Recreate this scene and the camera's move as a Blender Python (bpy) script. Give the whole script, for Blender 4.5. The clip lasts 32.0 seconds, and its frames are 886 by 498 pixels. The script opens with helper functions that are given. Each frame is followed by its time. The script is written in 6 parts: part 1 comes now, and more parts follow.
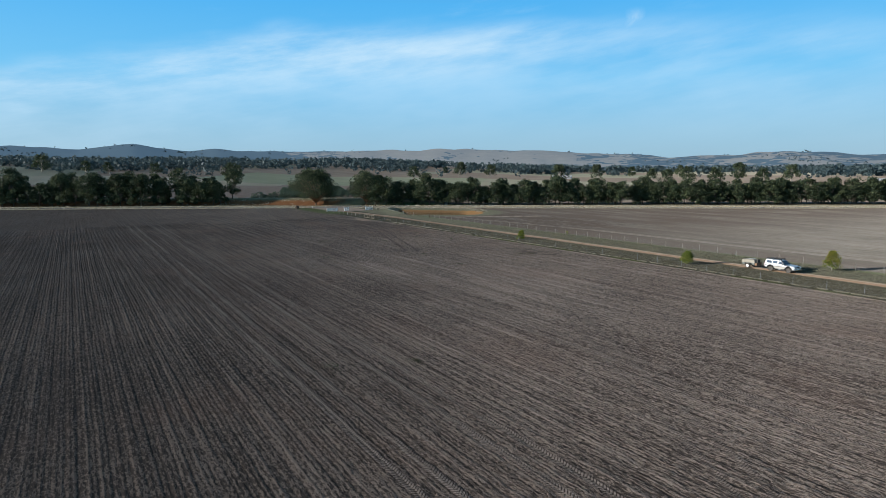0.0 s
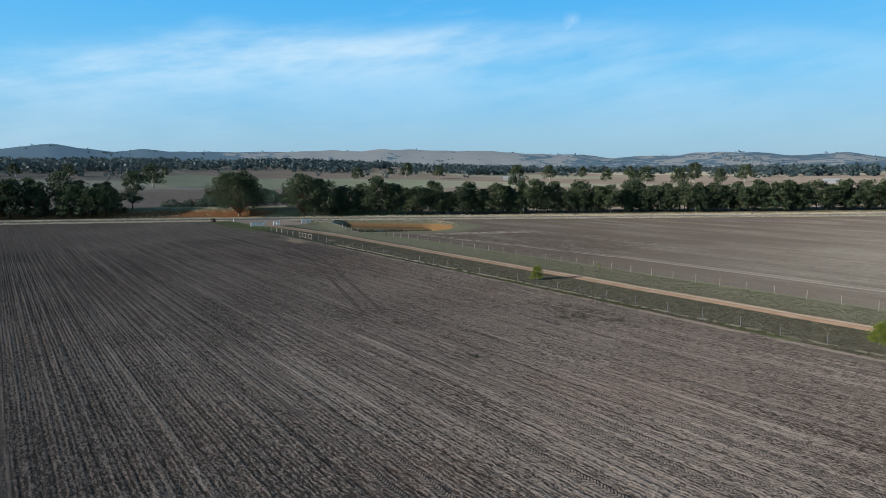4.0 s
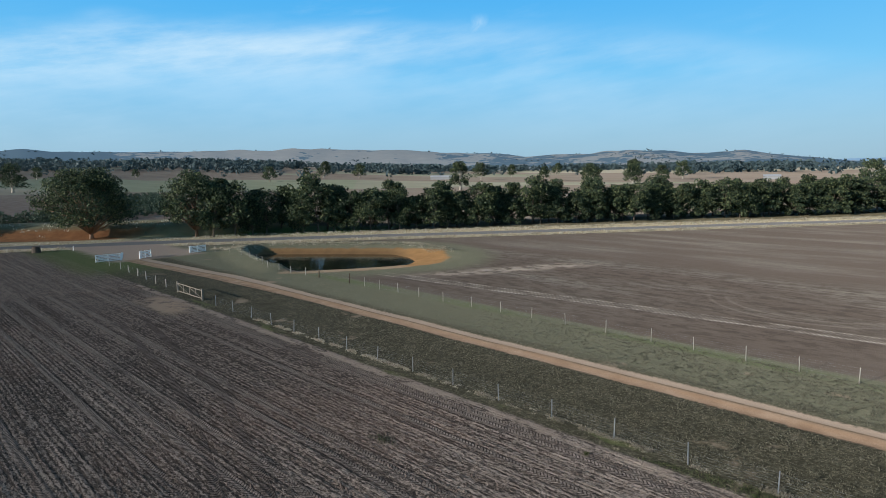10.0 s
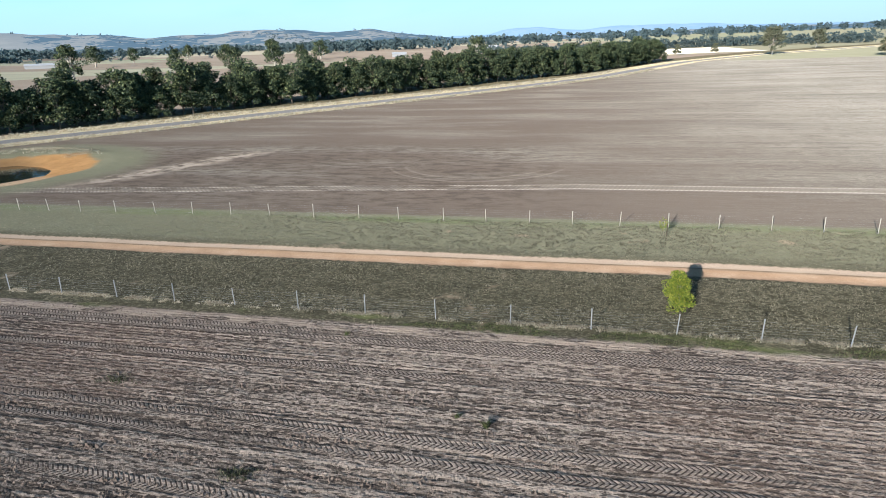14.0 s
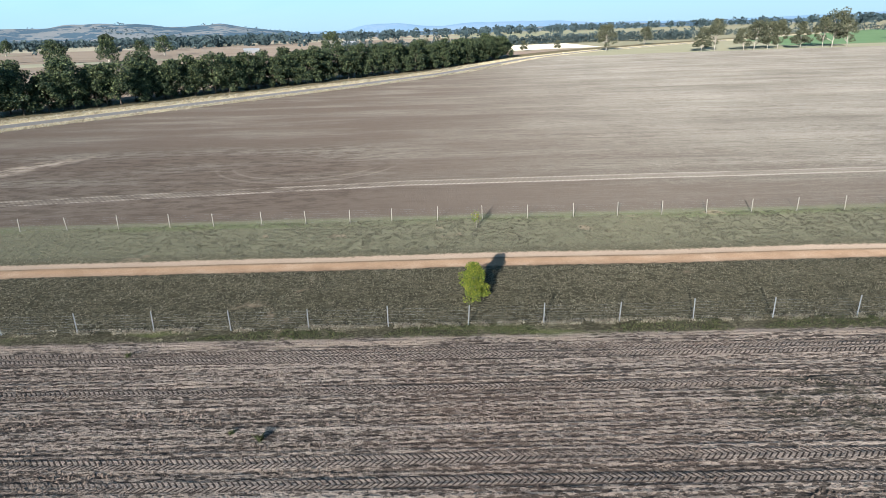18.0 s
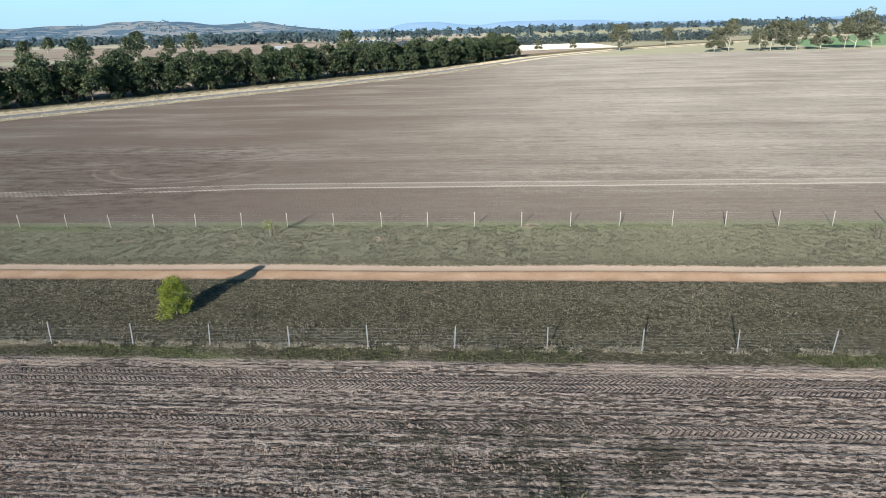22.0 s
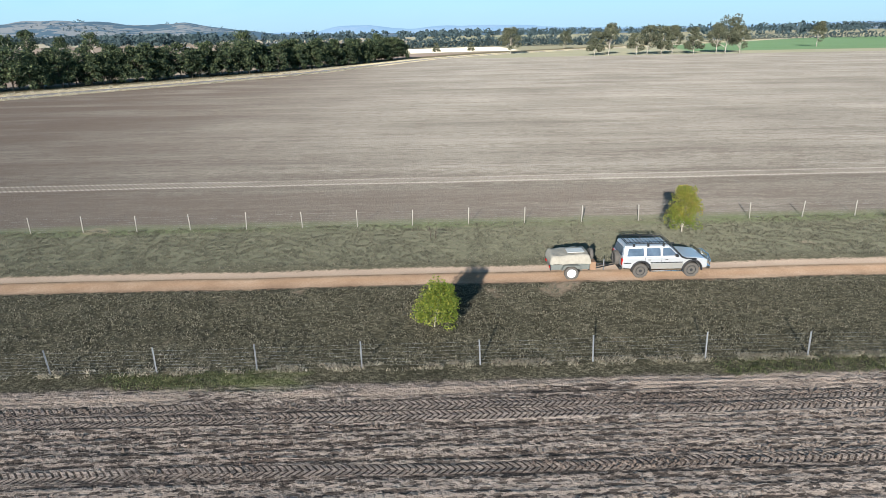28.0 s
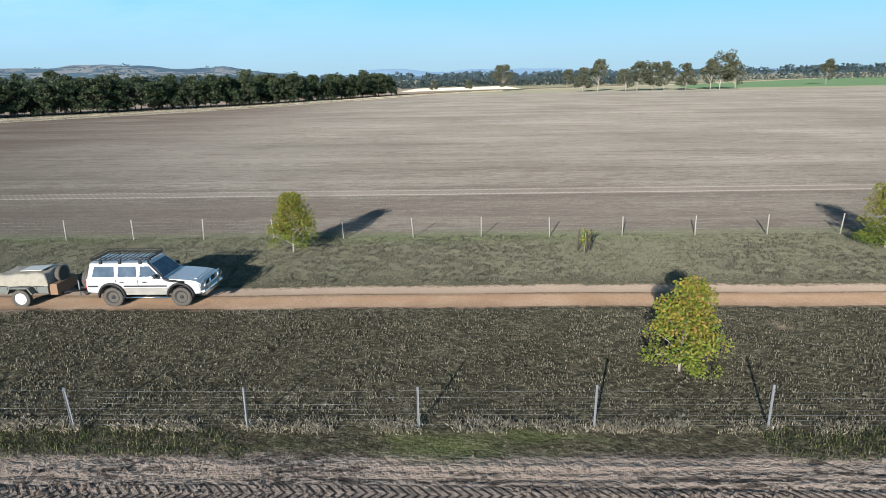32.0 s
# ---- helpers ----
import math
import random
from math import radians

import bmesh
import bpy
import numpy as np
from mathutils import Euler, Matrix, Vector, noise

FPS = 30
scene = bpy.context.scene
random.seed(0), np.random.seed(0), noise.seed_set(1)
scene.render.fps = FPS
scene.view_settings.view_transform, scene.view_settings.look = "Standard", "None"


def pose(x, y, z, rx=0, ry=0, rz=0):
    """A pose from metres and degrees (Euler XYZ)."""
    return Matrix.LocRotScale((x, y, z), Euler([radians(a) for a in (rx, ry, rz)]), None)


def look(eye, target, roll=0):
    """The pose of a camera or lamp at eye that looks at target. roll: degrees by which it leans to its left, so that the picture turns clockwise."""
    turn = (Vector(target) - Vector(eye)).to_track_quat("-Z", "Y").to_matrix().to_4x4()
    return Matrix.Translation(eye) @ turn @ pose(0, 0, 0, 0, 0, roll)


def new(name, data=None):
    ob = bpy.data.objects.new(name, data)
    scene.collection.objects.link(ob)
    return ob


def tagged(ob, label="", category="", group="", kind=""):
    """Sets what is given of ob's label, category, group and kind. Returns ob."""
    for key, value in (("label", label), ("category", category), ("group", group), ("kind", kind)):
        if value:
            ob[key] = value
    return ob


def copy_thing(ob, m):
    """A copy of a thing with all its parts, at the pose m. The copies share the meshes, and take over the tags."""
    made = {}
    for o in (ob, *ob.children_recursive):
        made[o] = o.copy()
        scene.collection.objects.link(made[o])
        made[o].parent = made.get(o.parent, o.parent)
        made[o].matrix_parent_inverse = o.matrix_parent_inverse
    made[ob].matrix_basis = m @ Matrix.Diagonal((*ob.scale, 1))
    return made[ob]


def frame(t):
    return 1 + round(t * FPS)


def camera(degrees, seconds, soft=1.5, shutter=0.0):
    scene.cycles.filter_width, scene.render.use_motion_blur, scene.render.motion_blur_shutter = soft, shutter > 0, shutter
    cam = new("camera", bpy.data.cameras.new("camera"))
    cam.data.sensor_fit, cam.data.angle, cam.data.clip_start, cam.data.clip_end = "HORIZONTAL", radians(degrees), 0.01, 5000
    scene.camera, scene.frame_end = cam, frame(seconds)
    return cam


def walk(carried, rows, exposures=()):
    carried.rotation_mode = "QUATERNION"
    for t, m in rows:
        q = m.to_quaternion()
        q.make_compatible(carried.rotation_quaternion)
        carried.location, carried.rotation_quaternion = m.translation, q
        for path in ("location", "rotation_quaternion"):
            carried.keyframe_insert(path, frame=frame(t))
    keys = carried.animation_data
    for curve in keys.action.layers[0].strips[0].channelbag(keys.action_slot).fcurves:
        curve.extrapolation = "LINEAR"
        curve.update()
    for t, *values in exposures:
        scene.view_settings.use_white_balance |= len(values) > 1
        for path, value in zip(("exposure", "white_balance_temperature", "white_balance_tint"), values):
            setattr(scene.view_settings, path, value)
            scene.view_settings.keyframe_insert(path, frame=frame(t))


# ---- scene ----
cam = camera(71.8, 32.0, soft=0.65)
PATH = [
    (0, (3.399, -4.266, 16.064), (1.702, -3.237, 15.809), -0.2),
    (0.5, (-2.742, -1.715, 16.135), (-4.436, -0.682, 15.882), -0.3),
    (1, (-9.049, 0.767, 16.292), (-10.74, 1.805, 16.036), -0.1),
    (1.5, (-15.105, 3.324, 16.392), (-16.78, 4.387, 16.137), -0.2),
    (2, (-21.611, 6.811, 16.308), (-23.255, 7.921, 16.053), -0.3),
    (2.5, (-27.635, 9.713, 16.224), (-29.259, 10.853, 15.972), -0.4),
    (3, (-33.079, 12.073, 16.627), (-34.69, 13.231, 16.372), -0.3),
    (3.5, (-37.596, 15.424, 16.561), (-39.199, 16.594, 16.307), -0.3),
    (5.5, (-62.097, 26.054, 17.262), (-63.67, 27.262, 17.007), -0.5),
    (6, (-67.845, 29.108, 17.316), (-69.414, 30.321, 17.063), -0.5),
    (6.5, (-73.406, 32.01, 17.081), (-74.97, 33.232, 16.827), -0.5),
    (7, (-79.152, 34.923, 16.743), (-80.701, 36.163, 16.49), -0.5),
    (7.5, (-84.882, 37.879, 16.345), (-86.399, 39.156, 16.09), -0.6),
    (8, (-90.53, 40.961, 15.893), (-92.03, 42.258, 15.637), -0.7),
    (8.5, (-96.217, 44.139, 15.47), (-97.706, 45.45, 15.215), -0.5),
    (9, (-101.528, 47.151, 15.474), (-103.011, 48.469, 15.221), -0.5),
    (9.5, (-106.104, 49.63, 15.465), (-107.575, 50.961, 15.21), -0.6),
    (10, (-109.745, 51.307, 15.398), (-111.159, 52.698, 15.141), -0.8),
    (10.5, (-112.407, 52.033, 15.351), (-113.745, 53.492, 15.065), -1.0),
    (11, (-113.957, 51.913, 15.17), (-115.157, 53.473, 14.814), -1.2),
    (11.5, (-114.62, 51.459, 15.102), (-115.677, 53.103, 14.678), -1.5),
    (12, (-114.875, 50.969, 15.036), (-115.814, 52.668, 14.555), -1.6),
    (12.5, (-114.856, 50.655, 15.02), (-115.699, 52.388, 14.485), -1.8),
    (13, (-114.69, 50.463, 15.058), (-115.416, 52.231, 14.469), -1.9),
    (13.5, (-114.466, 50.369, 15.13), (-115.047, 52.174, 14.496), -2.1),
    (14, (-114.278, 50.369, 15.095), (-114.725, 52.21, 14.454), -2.1),
    (14.5, (-114.153, 50.456, 15.065), (-114.515, 52.315, 14.42), -2.1),
    (16.5, (-114.08, 51.314, 15.02), (-114.178, 53.199, 14.361), -2.1),
    (17, (-113.595, 51.296, 15.062), (-113.662, 53.182, 14.401), -2.1),
    (17.5, (-112.09, 51.248, 15.107), (-112.142, 53.134, 14.444), -2.0),
    (18, (-109.883, 51.205, 15.127), (-109.925, 53.091, 14.461), -1.9),
    (18.5, (-107.091, 51.186, 15.036), (-107.177, 53.07, 14.371), -1.9),
    (19, (-104.233, 51.221, 15.015), (-104.379, 53.101, 14.35), -1.8),
    (19.5, (-101.639, 51.518, 14.957), (-101.813, 53.396, 14.291), -1.8),
    (20, (-99.233, 51.98, 14.945), (-99.426, 53.856, 14.279), -1.7),
    (20.5, (-97.011, 52.556, 14.879), (-97.197, 54.433, 14.213), -1.8),
    (21, (-94.884, 53.298, 14.78), (-95.05, 55.176, 14.113), -1.7),
    (21.5, (-92.917, 54.095, 14.659), (-93.073, 55.974, 13.993), -1.7),
    (22, (-91.009, 54.799, 14.635), (-91.166, 56.679, 13.969), -1.6),
    (22.5, (-89.154, 55.455, 14.614), (-89.309, 57.335, 13.948), -1.5),
    (23, (-87.444, 56.018, 14.636), (-87.53, 57.902, 13.97), -1.5),
    (23.5, (-85.733, 56.553, 14.593), (-85.738, 58.438, 13.924), -1.3),
    (24, (-83.969, 56.968, 14.46), (-83.896, 58.851, 13.791), -1.3),
    (24.5, (-82.223, 57.246, 14.313), (-82.104, 59.126, 13.642), -1.2),
    (25, (-80.458, 57.45, 14.104), (-80.313, 59.328, 13.432), -1.0),
    (25.5, (-78.587, 57.614, 13.579), (-78.429, 59.493, 12.91), -1.0),
    (27.5, (-67.35, 58.503, 12.991), (-67.288, 60.389, 12.328), -0.9),
    (28, (-63.634, 59.113, 12.918), (-63.602, 61.001, 12.259), -1.0),
    (28.5, (-59.95, 59.99, 12.797), (-59.999, 61.878, 12.139), -0.8),
    (29, (-56.216, 60.916, 12.578), (-56.308, 62.803, 11.922), -0.8),
    (29.5, (-52.782, 61.976, 11.907), (-52.898, 63.863, 11.255), -0.9),
    (30, (-49.565, 62.994, 11.214), (-49.699, 64.881, 10.565), -0.9),
    (30.5, (-46.52, 64.114, 10.572), (-46.668, 66.0, 9.925), -0.9),
    (31, (-43.471, 65.205, 9.959), (-43.633, 67.095, 9.326), -1.0),
    (31.5, (-40.509, 66.244, 9.322), (-40.668, 68.165, 8.789), -1.1),
    (32, (-37.667, 67.322, 8.754), (-37.737, 69.248, 8.221), -1.0),
]
walk(cam, [(t, look(eye, target, roll)) for t, eye, target, roll in PATH], exposures=[(0.0, 0.2), (10.0, 0.2), (11.0, 0.2), (12.0, 0.6), (13.0, 0.85), (14.0, 0.97), (17.0, 0.88), (22.0, 0.80), (30.5, 0.72), (32.0, 0.55)])

# ---- light ----
SUN_DIR = Vector((-0.283, -0.92, 0.272)).normalized()
scene.view_settings.exposure = 0.0
world = bpy.data.worlds.new("world")
scene.world = world
world.use_nodes = True
sun = new("sun", bpy.data.lights.new("sun", "SUN"))
sun.data.energy, sun.data.angle, sun.data.color = 5.0, radians(0.55), (1.0, 0.97, 0.925)
sun.matrix_world = look(SUN_DIR * 100, (0, 0, 0))


# ---- node helpers ----
class Nodes:
    """Short way to write a node tree."""

    def __init__(self, tree):
        self.tree = tree
        tree.nodes.clear()

    def add(self, kind, inputs=(), **props):
        n = self.tree.nodes.new(kind)
        for k, v in props.items():
            setattr(n, k, v)
        for k, v in dict(inputs).items():
            self.put(n.inputs[k], v)
        return n

    def put(self, socket, v):
        if isinstance(v, bpy.types.NodeSocket):
            self.tree.links.new(v, socket)
        elif isinstance(v, (tuple, list)) and len(v) == 3 and len(socket.default_value) == 4:
            socket.default_value = (*v, 1.0)
        else:
            socket.default_value = v

    def m(self, op, a, b=0.0, c=0.0, clamp=False):
        return self.add("ShaderNodeMath", {0: a, 1: b, 2: c}, operation=op, use_clamp=clamp).outputs[0]

    def noise(self, vec, scale, detail=3.0, rough=0.55, out=0):
        return self.add("ShaderNodeTexNoise", {"Vector": vec, "Scale": scale, "Detail": detail, "Roughness": rough}).outputs[out]

    def grains(self, vec, scale, out="Color"):
        return self.add("ShaderNodeTexVoronoi", {"Vector": vec, "Scale": scale}).outputs[out]

    def scaled(self, vec, s, loc=(0, 0, 0), rot=(0, 0, 0)):
        return self.add("ShaderNodeMapping", {"Vector": vec, "Scale": s, "Location": loc, "Rotation": rot}).outputs[0]

    def step(self, v, lo, hi, a=0.0, b=1.0):
        return self.add("ShaderNodeMapRange", {"Value": v, "From Min": lo, "From Max": hi, "To Min": a, "To Max": b},
                        interpolation_type="SMOOTHSTEP").outputs[0]

    def band(self, v, lo, hi, soft):
        return self.m("MULTIPLY", self.step(v, lo - soft, lo + soft), self.step(v, hi - soft, hi + soft, 1.0, 0.0))

    def mix(self, f, a, b, kind="MIX"):
        n = self.add("ShaderNodeMix", data_type="RGBA", blend_type=kind)
        self.put(n.inputs[0], f)
        self.put(n.inputs[6], a)
        self.put(n.inputs[7], b)
        return n.outputs[2]

    def ramp(self, f, stops, mode="LINEAR"):
        n = self.add("ShaderNodeValToRGB", {0: f})
        n.color_ramp.interpolation = mode
        e = n.color_ramp.elements
        while len(e) < len(stops):
            e.new(0.5)
        for el, (p, c) in zip(e, stops):
            el.position, el.color = p, (*c, 1.0)
        return n.outputs[0]

    def xyz(self, vec):
        return self.add("ShaderNodeSeparateXYZ", {0: vec}).outputs

    def join(self, x, y, z):
        return self.add("ShaderNodeCombineXYZ", {0: x, 1: y, 2: z}).outputs[0]

    def place(self):
        return self.add("ShaderNodeNewGeometry").outputs["Position"]

    def local(self):
        return self.add("ShaderNodeTexCoord").outputs["Object"]

    def attr(self, name):
        return self.add("ShaderNodeAttribute", attribute_name=name).outputs["Fac"]

    def island(self):
        return self.add("ShaderNodeNewGeometry").outputs["Random Per Island"]

    def single(self):
        return self.add("ShaderNodeObjectInfo").outputs["Random"]

    def bump(self, h, strength=0.5, dist=0.05, normal=None):
        n = self.add("ShaderNodeBump", {"Height": h, "Strength": strength, "Distance": dist})
        if normal is not None:
            self.put(n.inputs["Normal"], normal)
        return n.outputs[0]

    def surface(self, color, rough=0.8, normal=None, metal=0.0, spec=0.3, diffuse=0.0, **more):
        n = self.add("ShaderNodeBsdfPrincipled", {"Base Color": color, "Roughness": rough, "Metallic": metal, "Specular IOR Level": spec})
        if diffuse:
            self.put(n.inputs["Diffuse Roughness"], diffuse)
        for k, v in more.items():
            self.put(n.inputs[k.replace("_", " ")], v)
        if normal is not None:
            self.put(n.inputs["Normal"], normal)
        self.add("ShaderNodeOutputMaterial", {"Surface": n.outputs[0]})
        return n


def material(name):
    mat = bpy.data.materials.new(name)
    mat.use_nodes = True
    return mat, Nodes(mat.node_tree)


# ---- sky ----
w = Nodes(world.node_tree)
way = w.add("ShaderNodeTexCoord").outputs["Generated"]
sky = w.add("ShaderNodeTexSky", sky_type="NISHITA", sun_disc=False, sun_elevation=radians(15.8), sun_rotation=radians(197),
            altitude=250, air_density=1.0, dust_density=1.6, ozone_density=2.0).outputs[0]
wx, wy, wz = w.xyz(way)
# clear gradient from the pale horizon to deep blue
clear = w.ramp(w.m("MAXIMUM", wz, 0.0), [(0.0, (0.31, 0.49, 0.62)), (0.06, (0.27, 0.52, 0.72)), (0.14, (0.15, 0.52, 0.86)), (0.25, (0.07, 0.43, 0.86)), (0.36, (0.07, 0.17, 0.29)), (1.0, (0.03, 0.065, 0.115))])
tone = w.mix(0.86, w.mix(1.0, sky, (0.09, 0.09, 0.09), "MULTIPLY"), clear)
# thin cirrus: one long brushed band with a soft veil below it, and a hooked wisp
yaw = w.m("MULTIPLY", w.m("ARCTAN2", w.m("MULTIPLY", wx, -1.0), wy), 180 / math.pi)
elev = w.m("MULTIPLY", w.m("ARCSINE", wz), 180 / math.pi)
line = w.m("SUBTRACT", 12.0, w.m("MULTIPLY", w.m("POWER", w.m("ABSOLUTE", w.m("SUBTRACT", yaw, 50.0)), 2.0), 0.0030))
under = w.m("SUBTRACT", elev, line)
puffs = w.noise(w.join(w.m("MULTIPLY", yaw, 0.06), w.m("MULTIPLY", elev, 0.16), 4.0), 1.0, 3.0)
fibre = w.noise(w.join(w.m("MULTIPLY", w.m("SUBTRACT", yaw, w.m("MULTIPLY", elev, 1.5)), 0.075), w.m("MULTIPLY", w.m("ADD", elev, w.m("MULTIPLY", yaw, 0.20)), 0.42), 7.0), 1.0, 7.0, 0.62)
ragged = w.m("ADD", under, w.m("MULTIPLY", w.m("SUBTRACT", puffs, 0.5), 5.0))
band_ = w.m("MULTIPLY", w.step(ragged, -4.2, -0.4), w.step(ragged, 0.0, 2.2, 1.0, 0.0))
soft_ = w.m("MULTIPLY", w.step(under, -11.0, -3.0), w.step(under, -1.0, 1.6, 1.0, 0.0))
veil = w.m("ADD", w.m("MULTIPLY", band_, w.m("MULTIPLY", w.m("ADD", 0.14, w.m("MULTIPLY", w.step(fibre, 0.32, 0.70), 0.60)), w.step(yaw, 40.0, 62.0, 0.25, 1.0))), w.m("MULTIPLY", soft_, w.m("MULTIPLY", w.step(w.m("ADD", w.m("MULTIPLY", puffs, 0.6), w.m("MULTIPLY", fibre, 0.4)), 0.30, 0.66), 0.58)))
thin_ = w.m("MULTIPLY", w.m("MULTIPLY", w.step(fibre, 0.50, 0.74), w.step(puffs, 0.42, 0.66)), 0.22)
veil = w.m("MAXIMUM", veil, w.m("MULTIPLY", thin_, w.step(elev, 2.0, 8.0)))
fall = w.m("SUBTRACT", 12.8, elev)
bow = w.m("SUBTRACT", w.m("SUBTRACT", yaw, 41.9), w.m("MULTIPLY", w.m("POWER", w.m("MAXIMUM", fall, 0.0), 1.6), 1.15))
hook = w.m("MULTIPLY", w.step(w.m("ABSOLUTE", bow), 0.0, 1.15, 1.0, 0.0), w.m("MULTIPLY", w.step(fall, -1.0, 0.1), w.step(fall, 0.2, 2.3, 1.0, 0.0)))
wisp = w.noise(w.join(w.m("MULTIPLY", bow, 0.9), w.m("MULTIPLY", fall, 0.35), 2.0), 1.0, 5.0, 0.65)
veil = w.m("MAXIMUM", veil, w.m("MULTIPLY", hook, w.step(wisp, 0.25, 0.7, 0.2, 0.75)))
veil = w.m("MULTIPLY", veil, w.step(yaw, 4.0, 36.0, 0.12, 1.0))
tone = w.mix(w.m("MULTIPLY", veil, 0.75), tone, (0.50, 0.70, 0.86))
w.add("ShaderNodeOutputWorld", {"Surface": w.add("ShaderNodeBackground", {"Color": tone, "Strength": 1.0}).outputs[0]})


# ---- mesh helpers ----
def mesh_of(name, verts, faces, mat=None, smooth=False):
    me = bpy.data.meshes.new(name)
    me.from_pydata([tuple(v) for v in verts], [], [tuple(f) for f in faces])
    if mat:
        me.materials.append(mat)
    if smooth:
        me.polygons.foreach_set("use_smooth", [True] * len(me.polygons))
    me.update()
    return me


def quads(name, corners, mat, smooth=False):
    """A mesh of loose quads from an array (n, k, 3), k corners each."""
    n, k = corners.shape[:2]
    me = bpy.data.meshes.new(name)
    me.vertices.add(n * k)
    me.vertices.foreach_set("co", corners.reshape(-1).astype(np.float32))
    me.loops.add(n * k)
    me.loops.foreach_set("vertex_index", np.arange(n * k, dtype=np.int32))
    me.polygons.add(n)
    me.polygons.foreach_set("loop_start", np.arange(0, n * k, k, dtype=np.int32))
    me.polygons.foreach_set("loop_total", np.full(n, k, dtype=np.int32))
    me.materials.append(mat)
    me.update(calc_edges=True)
    me.validate()
    return me


def empty(name, at=(0, 0, 0), turn=0.0, **tags):
    ob = new(name)
    ob.matrix_basis = pose(*at, 0, 0, turn)
    return tagged(ob, **tags)


def part(name, bm, mat, parent, label="", smooth=False):
    """Links a bmesh or a mesh as one object under a thing or a part."""
    if isinstance(bm, bmesh.types.BMesh):
        me = bpy.data.meshes.new(name)
        bm.to_mesh(me)
        bm.free()
    else:
        me = bm
    if mat and not me.materials:
        me.materials.append(mat)
    if smooth:
        me.polygons.foreach_set("use_smooth", [True] * len(me.polygons))
    ob = new(name, me)
    ob.parent = parent
    if label:
        ob["label"] = label
    return ob


def add_box(bm, lo, hi, bevel=0.0, m=None):
    c = [(a + b) / 2 for a, b in zip(lo, hi)]
    s = [abs(b - a) for a, b in zip(lo, hi)]
    g = bmesh.ops.create_cube(bm, size=1.0, matrix=Matrix.Translation(c) @ Matrix.Diagonal((*s, 1)))
    vs = g["verts"]
    if bevel:
        es = list({e for v in vs for e in v.link_edges})
        r = bmesh.ops.bevel(bm, geom=es, offset=bevel, segments=2, affect="EDGES", profile=0.5)
        vs = list({v for f in r["faces"] for v in f.verts} | {v for v in vs if v.is_valid})
    if m:
        bmesh.ops.transform(bm, matrix=m, verts=[v for v in vs if v.is_valid])
    return vs


def tube(points, radii, sides=6, caps=True):
    """Vertices and faces of a tapered tube along points."""
    pts = [Vector(p) for p in points]
    verts, faces = [], []
    for i, p in enumerate(pts):
        d = (pts[min(i + 1, len(pts) - 1)] - pts[max(i - 1, 0)]).normalized()
        a = d.orthogonal().normalized() if i == 0 else (a - d * a.dot(d)).normalized()
        b = d.cross(a)
        r = radii[i] if isinstance(radii, (list, tuple)) else radii
        for k in range(sides):
            t = 2 * math.pi * k / sides
            verts.append(p + (a * math.cos(t) + b * math.sin(t)) * r)
    for i in range(len(pts) - 1):
        for k in range(sides):
            j = (k + 1) % sides
            faces.append((i * sides + k, i * sides + j, (i + 1) * sides + j, (i + 1) * sides + k))
    if caps:
        faces.append(tuple(reversed(range(sides))))
        faces.append(tuple((len(pts) - 1) * sides + k for k in range(sides)))
    return verts, faces


def tubes(name, runs, mat, sides=6, smooth=True):
    """One mesh out of several tubes: runs of (points, radii)."""
    V, F = [], []
    for pts, r in runs:
        v, f = tube(pts, r, sides)
        F += [tuple(i + len(V) for i in q) for q in f]
        V += v
    return mesh_of(name, V, F, mat, smooth)


# ---- plan of the place ----
ROAD = np.array([(-560, -520), (-420, -220), (-330, -40), (-300, 20), (-272, 70), (-250, 106), (-233, 130), (-205, 168), (-168, 221),
                 (-140, 260), (-112, 304), (-92, 350), (-66, 405), (-20, 462), (90, 575), (700, 1150)], float)
DAM = [(-200.5, 103.2), (-196.4, 107.2), (-193.2, 112.6), (-190.4, 118.4), (-189.6, 121.4), (-191.6, 124.4), (-195.6, 126.8),
       (-201.6, 128.0), (-207.6, 123.4), (-215.0, 117.2), (-222.0, 111.2), (-223.0, 109.0), (-216.0, 107.0), (-207.0, 104.6)]
WATER_Z = -1.0
NEAR_Y, FAR_Y = 81.45, 101.4
TRACK_Y = 91.6


def road_distance(x, y):
    """Signed distance to the road's middle, positive on the tree-belt side."""
    best, sign = np.full(x.shape, 1e9), np.zeros(x.shape)
    for (ax, ay), (bx, by) in zip(ROAD[:-1], ROAD[1:]):
        dx, dy = bx - ax, by - ay
        t = np.clip(((x - ax) * dx + (y - ay) * dy) / (dx * dx + dy * dy), 0, 1)
        d = np.hypot(x - ax - t * dx, y - ay - t * dy)
        s = np.sign(dx * (y - ay) - dy * (x - ax))
        near = d < best
        best, sign = np.where(near, d, best), np.where(near, s, sign)
    return best * sign


def dam_distance(x, y):
    """Distance to the dam's water line, negative over the water."""
    best, inside = np.full(x.shape, 1e9), np.zeros(x.shape, bool)
    for (ax, ay), (bx, by) in zip(DAM, DAM[1:] + DAM[:1]):
        dx, dy = bx - ax, by - ay
        t = np.clip(((x - ax) * dx + (y - ay) * dy) / (dx * dx + dy * dy), 0, 1)
        best = np.minimum(best, np.hypot(x - ax - t * dx, y - ay - t * dy))
        inside ^= ((ay > y) != (by > y)) & (x < ax + (y - ay) * dx / (dy if dy else 1e-9))
    return np.where(inside, -best, best)


